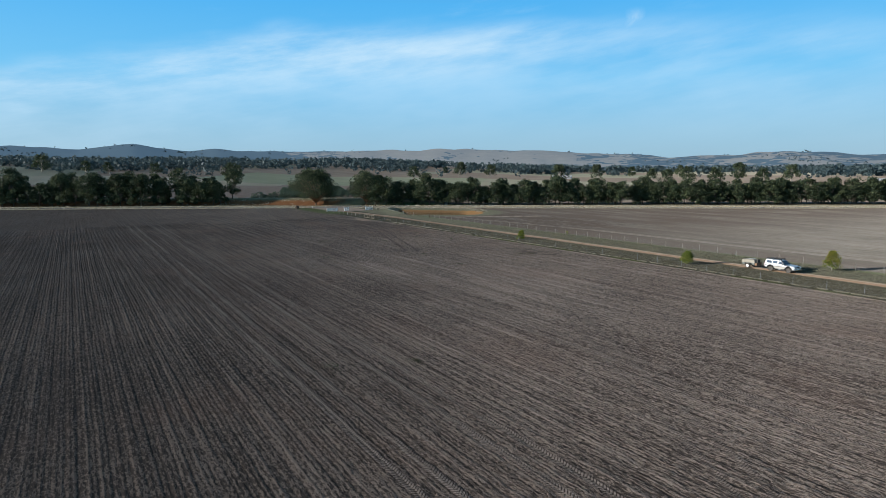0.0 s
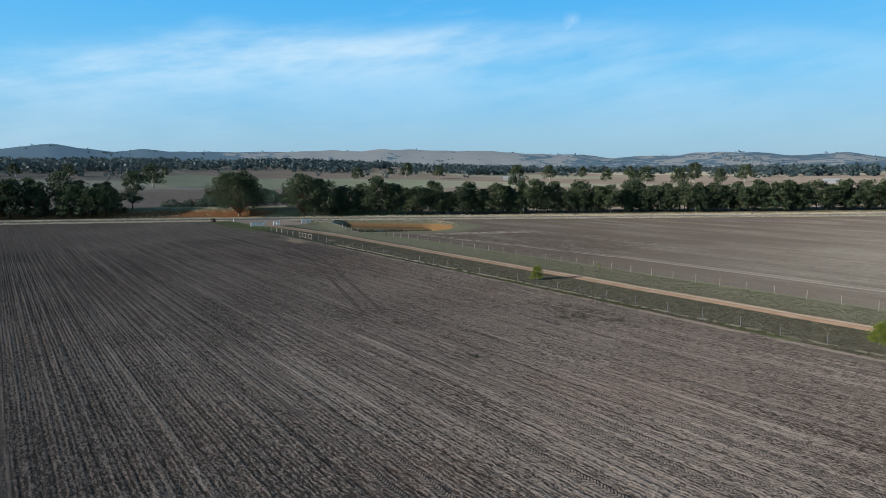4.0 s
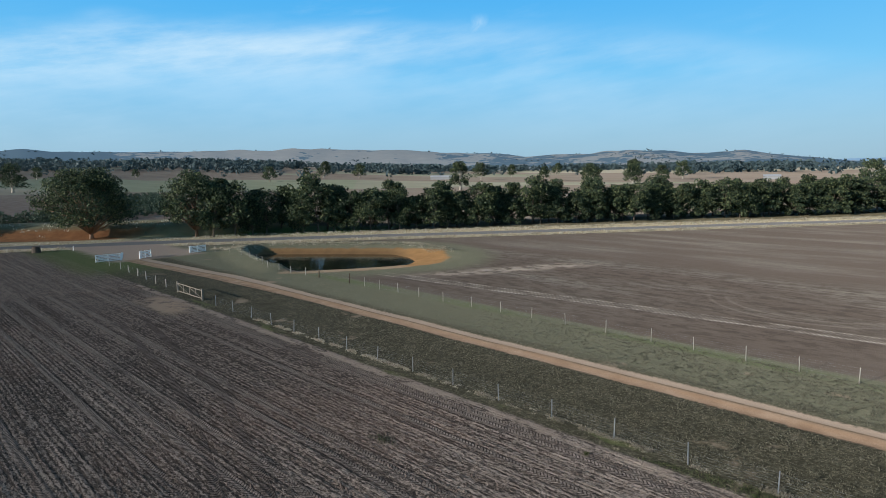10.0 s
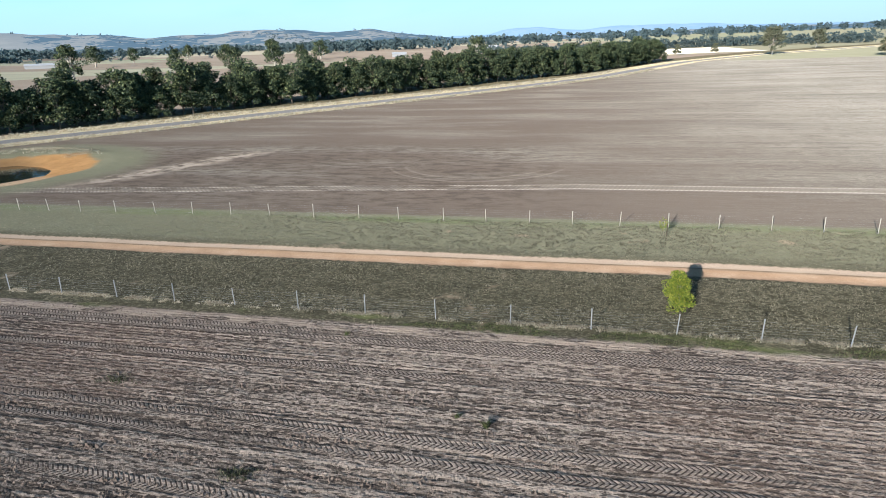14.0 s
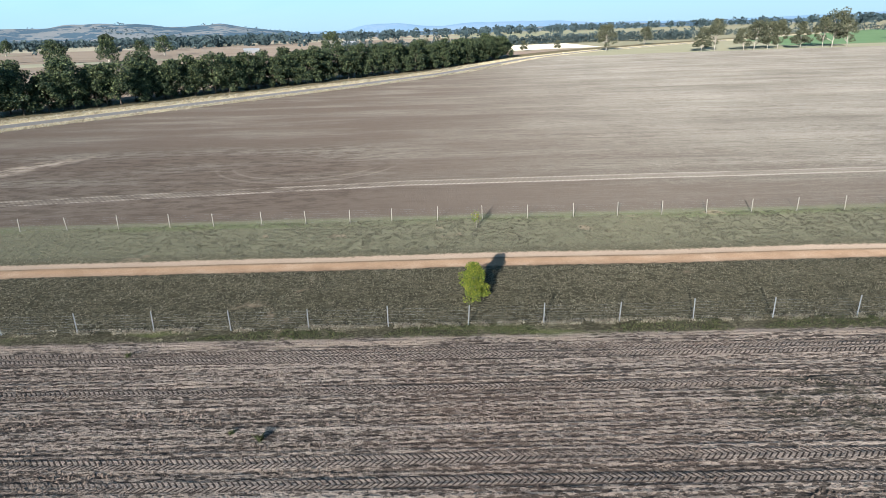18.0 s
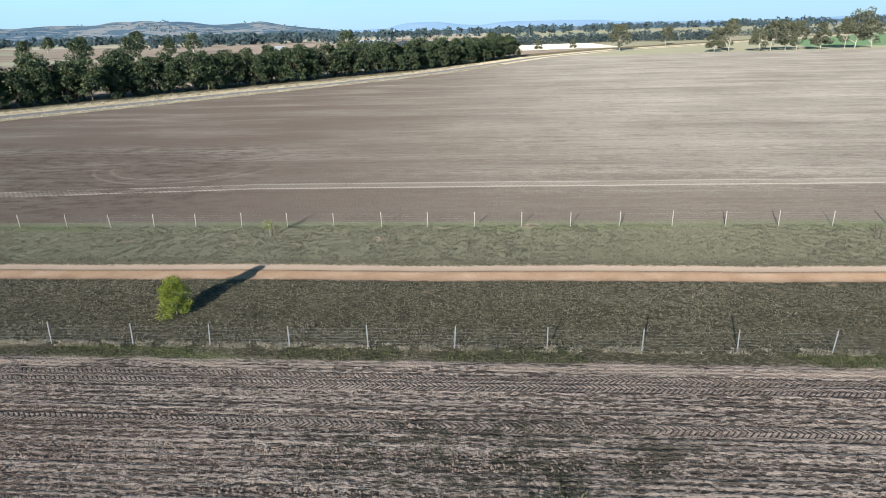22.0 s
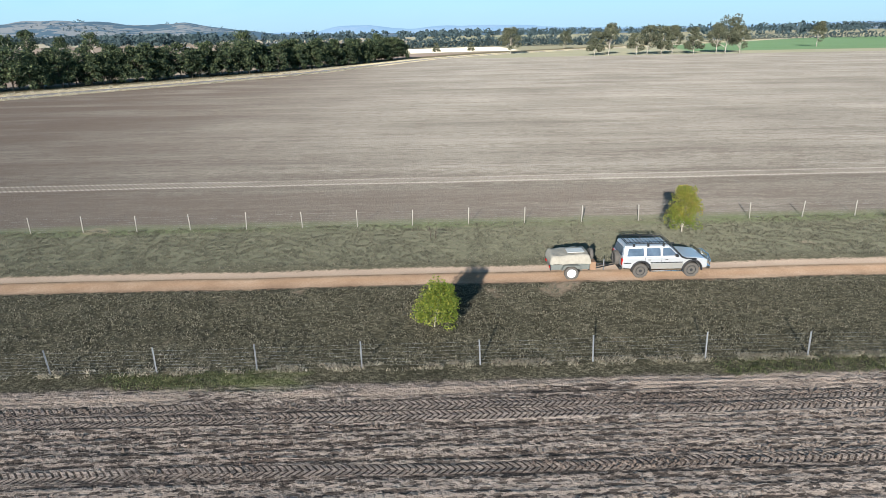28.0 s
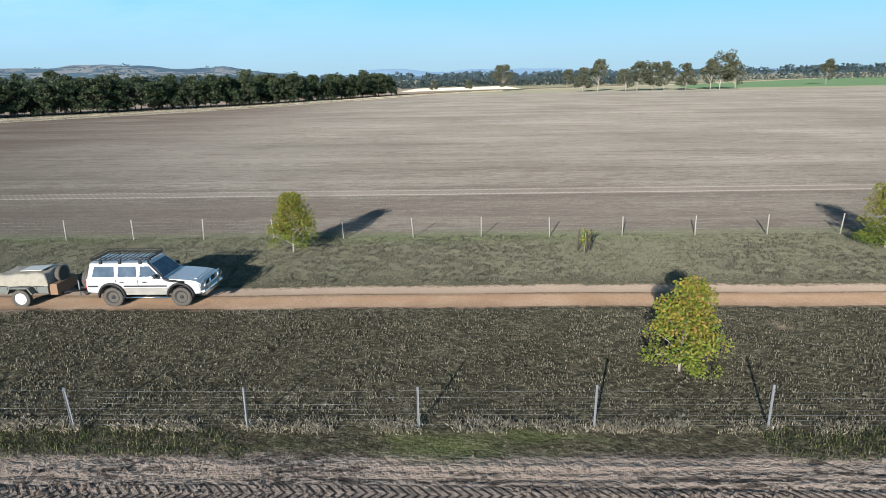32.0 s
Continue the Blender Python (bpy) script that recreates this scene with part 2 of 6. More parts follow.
def smooth(v, lo, hi):
    t = np.clip((v - lo) / (hi - lo), 0, 1)
    return t * t * (3 - 2 * t)


def land(x, y):
    """Height of the large ground forms."""
    z = 1.5 * smooth(y, 140, 400) * smooth(x, -140, 0)
    # dam: a steep wall on the track side, a long cut bank towards the road
    dam = dam_distance(x, y)
    wall = smooth(103.5 - 0.30 * (x + 205) - y, -3.5, 1.0) * smooth(-x, 192.5, 198.5)
    north = smooth(0.62 * (x + 205) * -1 + 0.78 * (y - 115), 2.0, 9.0)
    rim = 0.05 + 0.62 * wall + 0.45 * north
    reach = 8.6 - 6.5 * wall - 3.0 * north
    up = np.clip(dam / reach, 0, 1)
    inner = -1.0 + (1.0 + rim) * (up + (up - up * up) * 0.6 * north)
    inner = np.where(dam < 0, -1.0 + np.maximum(dam, -4.0) * 0.30, inner)
    outer = rim * (1 - smooth(dam, reach + 0.6, reach + 5.5))
    z = z + np.where(dam < reach, inner, outer)
    # cut earth bank behind the road
    rd = road_distance(x, y)
    foot = 12.8 + np.clip((-274 - x) * 0.35, 0, 7)
    z = z + 2.7 * smooth(rd, foot, foot + 6.5) * (1 - smooth(rd, foot + 13, foot + 55)) * smooth(x, -372, -345) * (1 - smooth(x, -266, -249))
    far = np.hypot(x + 60, y - 40)
    west = smooth(np.arctan2(-(x + 60), y - 40), 0.70, 1.25)
    z = z + (9.0 + 34.0 * west) * smooth(far, 560, 2200)
    return z

# ---- ground ----
def lines(*runs):
    out = []
    for lo, hi, step in runs:
        out.append(np.arange(lo, hi - 1e-6, step))
    return np.concatenate(out)


def stretch(lo, hi, n, power=2.2):
    return lo + (hi - lo) * np.linspace(0, 1, n) ** power


gx = np.concatenate([-stretch(360, 4600, 46)[::-1], lines((-358, -240, 3.0), (-240, -172, 1.0), (-172, -128, 0.5), (-128, -12, 0.25),
                     (-12, 14, 0.4), (14, 30, 1.5), (30, 120, 4.0)), stretch(120, 4600, 44)])
gy = np.concatenate([-stretch(60, 4600, 40)[::-1], lines((-58, 2, 2.0), (2, 58, 0.36), (58, 82.6, 0.2), (82.6, 102.0, 0.36), (102.0, 136, 0.7),
                     (136, 460, 4.0)), stretch(460, 4600, 50)])
X, Y = np.meshgrid(gx, gy)
Z = land(X, Y)
rng = np.random.default_rng(7)


def blur(a, ax, k):
    out = np.zeros_like(a)
    for s in range(-k, k + 1):
        out += np.roll(a, s, ax)
    return out / (2 * k + 1)


rough = rng.standard_normal(X.shape)
clods = blur(blur(rough, 0, 1), 1, 1) * 3
rows_n = blur(blur(rng.standard_normal(X.shape), 1, 8), 0, 1) * 6
in_field = (1 - smooth(Y, 79.8, 80.8)) * smooth(Y, 2, 8) * smooth(X, -170, -150) * (1 - smooth(X, 8, 14))
furrow = np.sin(2 * math.pi * Y / 0.76) + 0.6 * np.sin(2 * math.pi * Y / 1.9 + 1.3) + 0.5 * np.sin(2 * math.pi * Y / 2.63)
fine = smooth(Y, 56, 60)
Z = Z + in_field * (0.026 * clods * (1.0 - 0.62 * fine) + fine * (0.008 * furrow + 0.012 * rows_n))
in_verge = smooth(Y, 80.2, 81.2) * (1 - smooth(Y, 101.5, 103)) * smooth(X, -168, -140)
trackness = np.exp(-((Y - TRACK_Y) / 1.5) ** 4)
Z = Z + in_verge * (0.010 * clods * (1 - 0.85 * trackness) + 0.04 * blur(blur(rough, 0, 3), 1, 3) * (1 - trackness))
for rut in (-0.82, 0.82):
    Z = Z - 0.07 * np.exp(-((Y - TRACK_Y - rut) / 0.32) ** 2) * smooth(X, -235, -200)
ny, nx = X.shape
me = bpy.data.meshes.new("ground")
me.vertices.add(nx * ny)
me.vertices.foreach_set("co", np.stack([X, Y, Z], -1).reshape(-1).astype(np.float32))
i0 = (np.arange(ny - 1)[:, None] * nx + np.arange(nx - 1)[None, :]).reshape(-1)
loops = np.stack([i0, i0 + 1, i0 + nx + 1, i0 + nx], -1).astype(np.int32)
me.loops.add(loops.size)
me.loops.foreach_set("vertex_index", loops.reshape(-1))
me.polygons.add(len(i0))
me.polygons.foreach_set("loop_start", np.arange(0, loops.size, 4, dtype=np.int32))
me.polygons.foreach_set("loop_total", np.full(len(i0), 4, dtype=np.int32))
for key, values in (("road_d", road_distance(X, Y)), ("dam_d", dam_distance(X, Y))):
    me.attributes.new(key, "FLOAT", "POINT").data.foreach_set("value", values.reshape(-1).astype(np.float32))
me.update(calc_edges=True)
me.polygons.foreach_set("use_smooth", [True] * len(i0))


def ground_material(near):
    """The ploughed field before the fence, or all the land round it."""
    mat, g = material("ploughed_field" if near else "open_land")
    p = g.place()
    x, y, z = g.xyz(p)
    road, dam = g.attr("road_d"), g.attr("dam_d")
    n_big, n_mid, n_small = g.noise(p, 0.035, 3), g.noise(p, 0.45, 4, 0.6), g.noise(p, 3.2, 4, 0.65)
    n_fine = g.noise(p, 14.0, 3, 0.6)
    edge = g.m("MULTIPLY", g.m("SUBTRACT", n_mid, 0.5), 2.4)
    edge_s = g.m("MULTIPLY", g.m("SUBTRACT", n_small, 0.5), 1.0)
    # ploughed soil with drill rows along x
    wav = g.m("ADD", y, g.m("MULTIPLY", g.noise(g.scaled(p, (0.02, 0.02, 0.02)), 1.0, 1), 0.7))
    row_long = g.noise(g.join(g.m("MULTIPLY", x, 0.035), g.m("MULTIPLY", wav, 0.42), 0.0), 1.0, 5, 0.68)
    row_fine = g.noise(g.join(g.m("MULTIPLY", x, 0.20), g.m("MULTIPLY", y, 2.4), 3.0), 1.0, 4, 0.65)
    speck = g.noise(p, 6.5, 3, 0.75)
    grain_a = g.xyz(g.grains(g.scaled(p, (0.75, 1.0, 0.0)), 7.5))[0]
    grain_b = g.xyz(g.grains(p, 17.0))[0]
    sway = g.m("ADD", y, g.m("MULTIPLY", g.noise(g.scaled(p, (0.04, 0.04, 0.0)), 1.0, 2), 0.25))

    def wave(pitch, ph):
        return g.m("SINE", g.m("ADD", g.m("MULTIPLY", sway, 2 * math.pi / pitch), ph))

    furrow_h = g.m("ADD", wave(0.76, 0.0), g.m("ADD", g.m("MULTIPLY", wave(1.9, 1.3), 0.6), g.m("MULTIPLY", wave(2.63, 0.0), 0.5)))
    patchy = g.m("ADD", 0.35, g.m("MULTIPLY", g.step(g.noise(g.scaled(p, (0.10, 0.5, 1.0)), 1.0, 3), 0.35, 0.65), 0.65))
    furrow_t = g.m("MULTIPLY", furrow_h, patchy)
    row_line = g.noise(g.join(g.m("MULTIPLY", x, 0.028), g.m("MULTIPLY", sway, 2.6), 7.0), 1.0, 5, 0.66)
    warp = g.m("MULTIPLY", g.m("SUBTRACT", n_fine, 0.5), 0.12)

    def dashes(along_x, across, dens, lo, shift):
        """Short dark dashes in rows: cells with a random value against a density."""
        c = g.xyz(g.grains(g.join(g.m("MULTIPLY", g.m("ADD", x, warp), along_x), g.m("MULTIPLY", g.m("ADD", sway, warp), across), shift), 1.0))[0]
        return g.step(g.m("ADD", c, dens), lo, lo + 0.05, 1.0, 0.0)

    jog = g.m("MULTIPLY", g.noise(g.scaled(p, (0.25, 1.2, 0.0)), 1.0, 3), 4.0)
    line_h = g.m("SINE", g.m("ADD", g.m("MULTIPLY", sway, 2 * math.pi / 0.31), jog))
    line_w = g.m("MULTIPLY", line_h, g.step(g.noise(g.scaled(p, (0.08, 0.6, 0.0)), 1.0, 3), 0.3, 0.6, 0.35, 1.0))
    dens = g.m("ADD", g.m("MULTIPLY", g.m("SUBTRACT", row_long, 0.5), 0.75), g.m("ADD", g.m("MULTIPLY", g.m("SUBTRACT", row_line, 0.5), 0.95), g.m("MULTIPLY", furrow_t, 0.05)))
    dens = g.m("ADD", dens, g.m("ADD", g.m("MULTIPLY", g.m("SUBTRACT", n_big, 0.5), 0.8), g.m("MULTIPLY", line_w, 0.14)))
    # Paler part of the field: brightening with the sun behind the viewer, painted in.
    sunlit = g.m("MULTIPLY", g.step(x, -164, -98), g.step(y, -4, 40))
    dens = g.m("ADD", dens, g.m("SUBTRACT", g.m("MULTIPLY", sunlit, 0.10), 0.08))
    # Dark clods together with their shadows, painted into the soil colour.
    lump_shade_a = dashes(3.0, 8.5, dens, 0.27, 0.0)
    lump_shade_b = dashes(5.5, 13.0, dens, 0.29, 5.0)
    tone = g.m("ADD", g.m("MULTIPLY", speck, 0.34), g.m("ADD", g.m("MULTIPLY", row_line, 0.34), g.m("MULTIPLY", n_small, 0.20)))
    tone = g.m("ADD", tone, g.m("ADD", g.m("MULTIPLY", g.m("SUBTRACT", grain_a, 0.5), 0.08), g.m("MULTIPLY", g.m("SUBTRACT", grain_b, 0.5), 0.10)))
    # The y step darkens the tone like the shade on side-lit clods.
    tone = g.m("ADD", tone, g.m("ADD", g.m("SUBTRACT", g.m("MULTIPLY", sunlit, 0.12), g.step(y, -15, 50, 0.22, 0.02)), g.m("MULTIPLY", furrow_t, 0.03)))
    soil = g.ramp(g.step(tone, 0.18, 0.80), [(0.0, (0.165, 0.127, 0.103)), (0.4, (0.255, 0.202, 0.166)), (0.7, (0.325, 0.264, 0.220)), (1.0, (0.405, 0.338, 0.285))])
    soil = g.mix(g.m("MULTIPLY", lump_shade_a, 0.80), soil, (0.052, 0.041, 0.035))
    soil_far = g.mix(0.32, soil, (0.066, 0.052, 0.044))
    soil = g.mix(g.m("MULTIPLY", lump_shade_b, 0.72), soil, (0.058, 0.046, 0.039))
    red = g.step(g.noise(p, 0.06, 2), 0.52, 0.72)
    soil = g.mix(g.m("MULTIPLY", red, 0.22), soil, (0.22, 0.14, 0.105))
    # tractor tyre bands with lugs; dark chevrons put the tread's shadow into the colour
    bands, lugs, ruts = None, None, None
    drift = g.m("MULTIPLY", g.m("SUBTRACT", g.noise(g.scaled(p, (0.04, 0, 0)), 1.0, 1), 0.5), 0.7)
    yb = g.m("ADD", y, drift)

    def lay_band(off, ahead, half, keep):
        nonlocal bands, lugs
        v = g.m("ABSOLUTE", off)
        b = g.m("MULTIPLY", g.step(v, half - 0.05, half + 0.05, 1.0, 0.0), keep)
        lug = g.step(g.m("SINE", g.m("MULTIPLY", g.m("ADD", ahead, g.m("MULTIPLY", v, 0.9)), 2 * math.pi / 0.23)), -0.70, -0.20)
        lug = g.m("MULTIPLY", b, lug)
        bands = b if bands is None else g.m("MAXIMUM", bands, b)
        lugs = lug if lugs is None else g.m("MAXIMUM", lugs, lug)

    broken = g.step(g.noise(g.scaled(p, (0.12, 0.5, 1.0)), 1.0, 3), 0.32, 0.50, 0.40, 1.0)
    for yc, half in ((78.75, 0.30), (78.1, 0.30), (75.2, 0.26), (70.35, 0.30), (69.1, 0.26), (65.95, 0.28), (64.0, 0.28), (61.6, 0.28), (57.0, 0.28), (50.3, 0.3), (48.4, 0.3), (36.3, 0.3), (34.4, 0.3), (17.9, 0.3), (15.9, 0.3), (53.9, 0.28), (43.4, 0.3), (11.4, 0.3), (9.6, 0.3)):
        lay_band(g.m("SUBTRACT", yb, yc), x, half, broken)
    for ax, ay, bx, by in ((-58.0, 48.8, -12.5, 21.3), (-58.0, 51.0, -11.5, 23.0)):
        ln = math.hypot(bx - ax, by - ay)
        ux, uy = (bx - ax) / ln, (by - ay) / ln
        off = g.m("ADD", g.m("MULTIPLY", g.m("SUBTRACT", x, ax), -uy), g.m("MULTIPLY", g.m("SUBTRACT", y, ay), ux))
        alo = g.m("ADD", g.m("MULTIPLY", g.m("SUBTRACT", x, ax), ux), g.m("MULTIPLY", g.m("SUBTRACT", y, ay), uy))
        off = g.m("ADD", off, g.m("MULTIPLY", g.m("POWER", g.m("MAXIMUM", g.m("DIVIDE", alo, ln), 0.0), 2.0), -1.0))
        lay_band(off, alo, 0.27, g.m("MULTIPLY", g.band(alo, 0.0, ln, 3.0), g.step(n_mid, 0.3, 0.55, 0.35, 0.9)))
    # two wheel tracks that swing across the rows
    xr = g.m("ADD", x, 150.0)
    swing = g.m("ADD", g.m("MULTIPLY", g.m("MAXIMUM", xr, 0.0), 0.31), g.m("MULTIPLY", g.m("MINIMUM", xr, 0.0), 0.15))
    for yc in (69.2, 66.85):
        off = g.m("MULTIPLY", g.m("SUBTRACT", g.m("ADD", y, swing), yc), 0.95)
        on = g.band(x, -176.0, -106.0, 4.0)
        rut = g.m("MULTIPLY", g.m("MULTIPLY", g.step(g.m("ABSOLUTE", off), 0.24, 0.34, 1.0, 0.0), on), g.step(n_mid, 0.25, 0.5, 0.5, 0.95))
        ruts = rut if ruts is None else g.m("MAXIMUM", ruts, rut)
        lay_band(off, x, 0.27, g.m("MULTIPLY", on, g.step(n_mid, 0.3, 0.55, 0.35, 0.9)))
    soil = g.mix(g.m("MULTIPLY", bands, g.step(lugs, 0.0, 1.0, 0.9, 0.6)), soil, g.mix(lugs, (0.060, 0.047, 0.040), g.mix(n_small, (0.25, 0.20, 0.168), (0.42, 0.35, 0.30))))
    soil = g.mix(g.m("MULTIPLY", ruts, g.step(lugs, 0.0, 1.0, 0.85, 0.45)), soil, (0.062, 0.048, 0.041))
    wet_at = g.m("ADD", g.m("POWER", g.m("DIVIDE", g.m("ADD", x, 90.5), 9.0), 2.0), g.m("POWER", g.m("DIVIDE", g.m("SUBTRACT", y, 73.6), 2.6), 2.0))
    wet = g.m("MULTIPLY", g.step(g.m("ADD", wet_at, g.m("MULTIPLY", edge, 0.6)), 0.3, 1.3, 0.85, 0.0), g.step(g.noise(p, 0.9, 4, 0.7), 0.44, 0.58))
    soil = g.mix(wet, soil, (0.052, 0.048, 0.034))
    # paddock across the track: drier, paler, long bands
    pad_t = g.m("ADD", g.m("MULTIPLY", g.noise(g.join(g.m("MULTIPLY", x, 0.012), g.m("MULTIPLY", y, 0.16), 9.0), 1.0, 5, 0.62), 0.75), g.m("MULTIPLY", row_fine, 0.25))
    pad_t = g.m("ADD", g.m("MULTIPLY", pad_t, 0.50), g.m("ADD", 0.11, g.m("MULTIPLY", g.noise(g.join(g.m("MULTIPLY", x, 0.03), g.m("MULTIPLY", y, 1.3), 4.0), 1.0, 4, 0.75), 0.27)))
    pad_t = g.m("ADD", pad_t, g.m("ADD", g.m("MULTIPLY", g.m("SUBTRACT", grain_a, 0.5), 0.10), g.m("MULTIPLY", g.m("SUBTRACT", n_big, 0.5), 0.35)))
    pad_t = g.m("ADD", pad_t, g.m("ADD", g.m("MULTIPLY", g.m("SUBTRACT", speck, 0.5), 0.25), g.step(y, 104, 135, -0.10, 0.0)))
    pad = g.ramp(g.step(pad_t, 0.26, 0.88), [(0.0, (0.127, 0.110, 0.091)), (0.45, (0.246, 0.220, 0.185)), (1.0, (0.345, 0.315, 0.269))])
    pad_d = g.m("ADD", g.m("MULTIPLY", g.m("SUBTRACT", g.noise(g.join(g.m("MULTIPLY", x, 0.02), g.m("MULTIPLY", y, 0.30), 11.0), 1.0, 5, 0.66), 0.5), 1.7), g.step(y, 104, 150, -0.06, 0.10))
    pad = g.mix(g.m("MULTIPLY", dashes(0.55, 1.7, pad_d, 0.22, 9.0), 0.34), pad, (0.110, 0.088, 0.072))
    pad = g.mix(g.m("MULTIPLY", dashes(1.6, 4.5, pad_d, 0.24, 13.0), 0.34), pad, (0.105, 0.083, 0.068))
    # Dark brown ground near the dam, deepened further for clod shade seen side-on.
    brown_shade = g.m("MULTIPLY", g.step(g.m("ADD", x, g.m("MULTIPLY", edge, 8.0)), -130, -55, 0.95, 0.0), g.step(g.noise(g.scaled(p, (0.03, 0.12, 1.0)), 1.0, 4), 0.3, 0.6, 0.5, 1.0))
    pad = g.mix(brown_shade, pad, g.mix(g.m("ADD", g.m("MULTIPLY", row_fine, 0.5), g.m("MULTIPLY", speck, 0.5)), (0.045, 0.034, 0.027), (0.165, 0.128, 0.103)))
    head = g.m("MULTIPLY", g.band(g.m("ADD", y, g.m("MULTIPLY", edge, 1.2)), 102, 112.2, 1.2), g.step(x, -70, -10, 1.0, 0.3))
    pad = g.mix(g.m("MULTIPLY", head, 0.42), pad, g.mix(speck, (0.075, 0.058, 0.047), (0.19, 0.152, 0.124)))
    wy = g.m("SUBTRACT", g.m("SUBTRACT", y, g.m("MULTIPLY", g.m("ADD", x, 80.0), 0.008)), g.m("MULTIPLY", g.m("MAXIMUM", g.m("SUBTRACT", -115.0, x), 0.0), -0.098))
    wy = g.m("ADD", wy, g.m("MULTIPLY", g.m("SUBTRACT", g.noise(g.scaled(p, (0.06, 0.0, 0.0)), 1.0, 2), 0.5), 0.6))
    wt = g.m("MAXIMUM", g.band(wy, 114.75, 115.25, 0.14), g.m("MULTIPLY", g.band(wy, 116.65, 117.1, 0.14), 0.8))
    wt = g.m("MAXIMUM", wt, g.m("MULTIPLY", g.band(wy, 114.6, 117.2, 0.5), 0.28))
    treads = g.step(g.m("SINE", g.m("MULTIPLY", g.m("ADD", x, g.m("MULTIPLY", wy, 0.8)), 2 * math.pi / 0.5)), -0.6, 0.3, 0.55, 1.0)
    pad = g.mix(g.m("MULTIPLY", wt, g.m("MULTIPLY", treads, g.step(broken, 0.4, 0.9, 0.35, 0.75))), pad, (0.39, 0.345, 0.295))
    churned = g.m("MULTIPLY", g.band(g.m("ADD", x, g.m("MULTIPLY", edge, 6.0)), -192, -118, 10.0), g.band(g.m("ADD", y, g.m("MULTIPLY", edge, 3.0)), 104, 142, 6.0))
    churned = g.m("MULTIPLY", churned, g.step(g.noise(g.scaled(p, (0.35, 0.8, 0.0)), 1.0, 5, 0.72), 0.44, 0.60))
    pad = g.mix(g.m("MULTIPLY", churned, 0.65), pad, (0.058, 0.044, 0.035))
    ring = g.m("SQRT", g.m("ADD", g.m("POWER", g.m("ADD", x, 128.0), 2.0), g.m("POWER", g.m("SUBTRACT", y, 129.0), 2.0)))
    arcs = g.m("MAXIMUM", g.band(ring, 9.6, 10.0, 0.2), g.band(ring, 11.5, 11.9, 0.2))
    pad = g.mix(g.m("MULTIPLY", g.m("MULTIPLY", arcs, broken), g.step(y, 122, 127, 0.2, 0.0)), pad, (0.33, 0.275, 0.225))
    # grass of the verge
    g_t = g.m("ADD", g.m("MULTIPLY", n_small, 0.42), g.m("ADD", g.m("MULTIPLY", n_mid, 0.34), g.m("ADD", g.m("MULTIPLY", g.m("SUBTRACT", speck, 0.4), 0.40), g.m("ADD", g.m("MULTIPLY", g.m("SUBTRACT", grain_a, 0.4), 0.26), g.m("MULTIPLY", g.m("SUBTRACT", grain_b, 0.5), 0.26)))))
    grass = g.ramp(g.step(g_t, 0.26, 0.88), [(0.0, (0.038, 0.035, 0.023)), (0.35, (0.078, 0.070, 0.047)), (0.7, (0.130, 0.116, 0.081)), (1.0, (0.25, 0.218, 0.158))])
    beyond = g.step(y, 92.0, 95.0)
    grass = g.mix(g.m("MULTIPLY", beyond, 0.52), grass, g.mix(speck, (0.13, 0.132, 0.085), (0.285, 0.272, 0.19)))
    lush = g.m("MULTIPLY", g.band(g.m("ADD", y, g.m("MULTIPLY", edge, 0.5)), 100.5, 102.2, 0.5), g.step(g.noise(g.scaled(p, (0.06, 0.3, 1.0)), 1.0, 3), 0.36, 0.6))
    grass = g.mix(g.m("MULTIPLY", lush, 0.45), grass, g.mix(n_small, (0.055, 0.085, 0.030), (0.15, 0.19, 0.075)))
    bare = g.step(g.noise(p, 0.22, 4, 0.6), 0.62, 0.72)
    grass = g.mix(g.m("MULTIPLY", bare, 0.6), grass, (0.30, 0.225, 0.165))
    # gravel track: two wheel ruts and a crown
    bend = g.m("MULTIPLY", g.step(x, -232, -186, -1.0, 0.0), 2.9)
    ty = g.m("SUBTRACT", g.m("SUBTRACT", y, TRACK_Y), bend)
    ty = g.m("ADD", ty, g.m("MULTIPLY", g.m("SUBTRACT", g.noise(g.scaled(p, (0.05, 0.0, 0.0)), 1.0, 2), 0.5), 1.0))
    dirt = g.ramp(g.step(g.m("ADD", g.m("MULTIPLY", n_mid, 0.6), g.m("MULTIPLY", n_fine, 0.45)), 0.3, 0.8),
                  [(0.0, (0.195, 0.124, 0.079)), (0.5, (0.275, 0.187, 0.126)), (1.0, (0.355, 0.263, 0.190))])
    crown = g.m("MULTIPLY", g.band(g.m("ADD", ty, g.m("MULTIPLY", edge_s, 0.6)), 0.0, 0.36, 0.18), g.step(n_mid, 0.32, 0.55))
    worn = g.m("MULTIPLY", g.band(ty, -0.55, -0.15, 0.3), g.step(g.noise(g.scaled(p, (0.2, 1.0, 0.0)), 1.0, 3), 0.4, 0.6))
    dirt = g.mix(g.m("MULTIPLY", worn, 0.5), dirt, (0.27, 0.165, 0.10))
    dirt = g.mix(g.m("MULTIPLY", crown, 0.65), dirt, (0.135, 0.098, 0.064))
    dirt = g.mix(g.m("MULTIPLY", g.step(ty, 0.15, 0.5), 0.65), dirt, g.mix(n_fine, (0.235, 0.184, 0.142), (0.37, 0.305, 0.248)))
    crest = g.m("MULTIPLY", g.band(g.m("ADD", ty, g.m("MULTIPLY", edge_s, 0.25)), 0.16, 0.27, 0.06), g.step(g.noise(g.scaled(p, (0.25, 0.5, 0.0)), 1.0, 4), 0.40, 0.52))
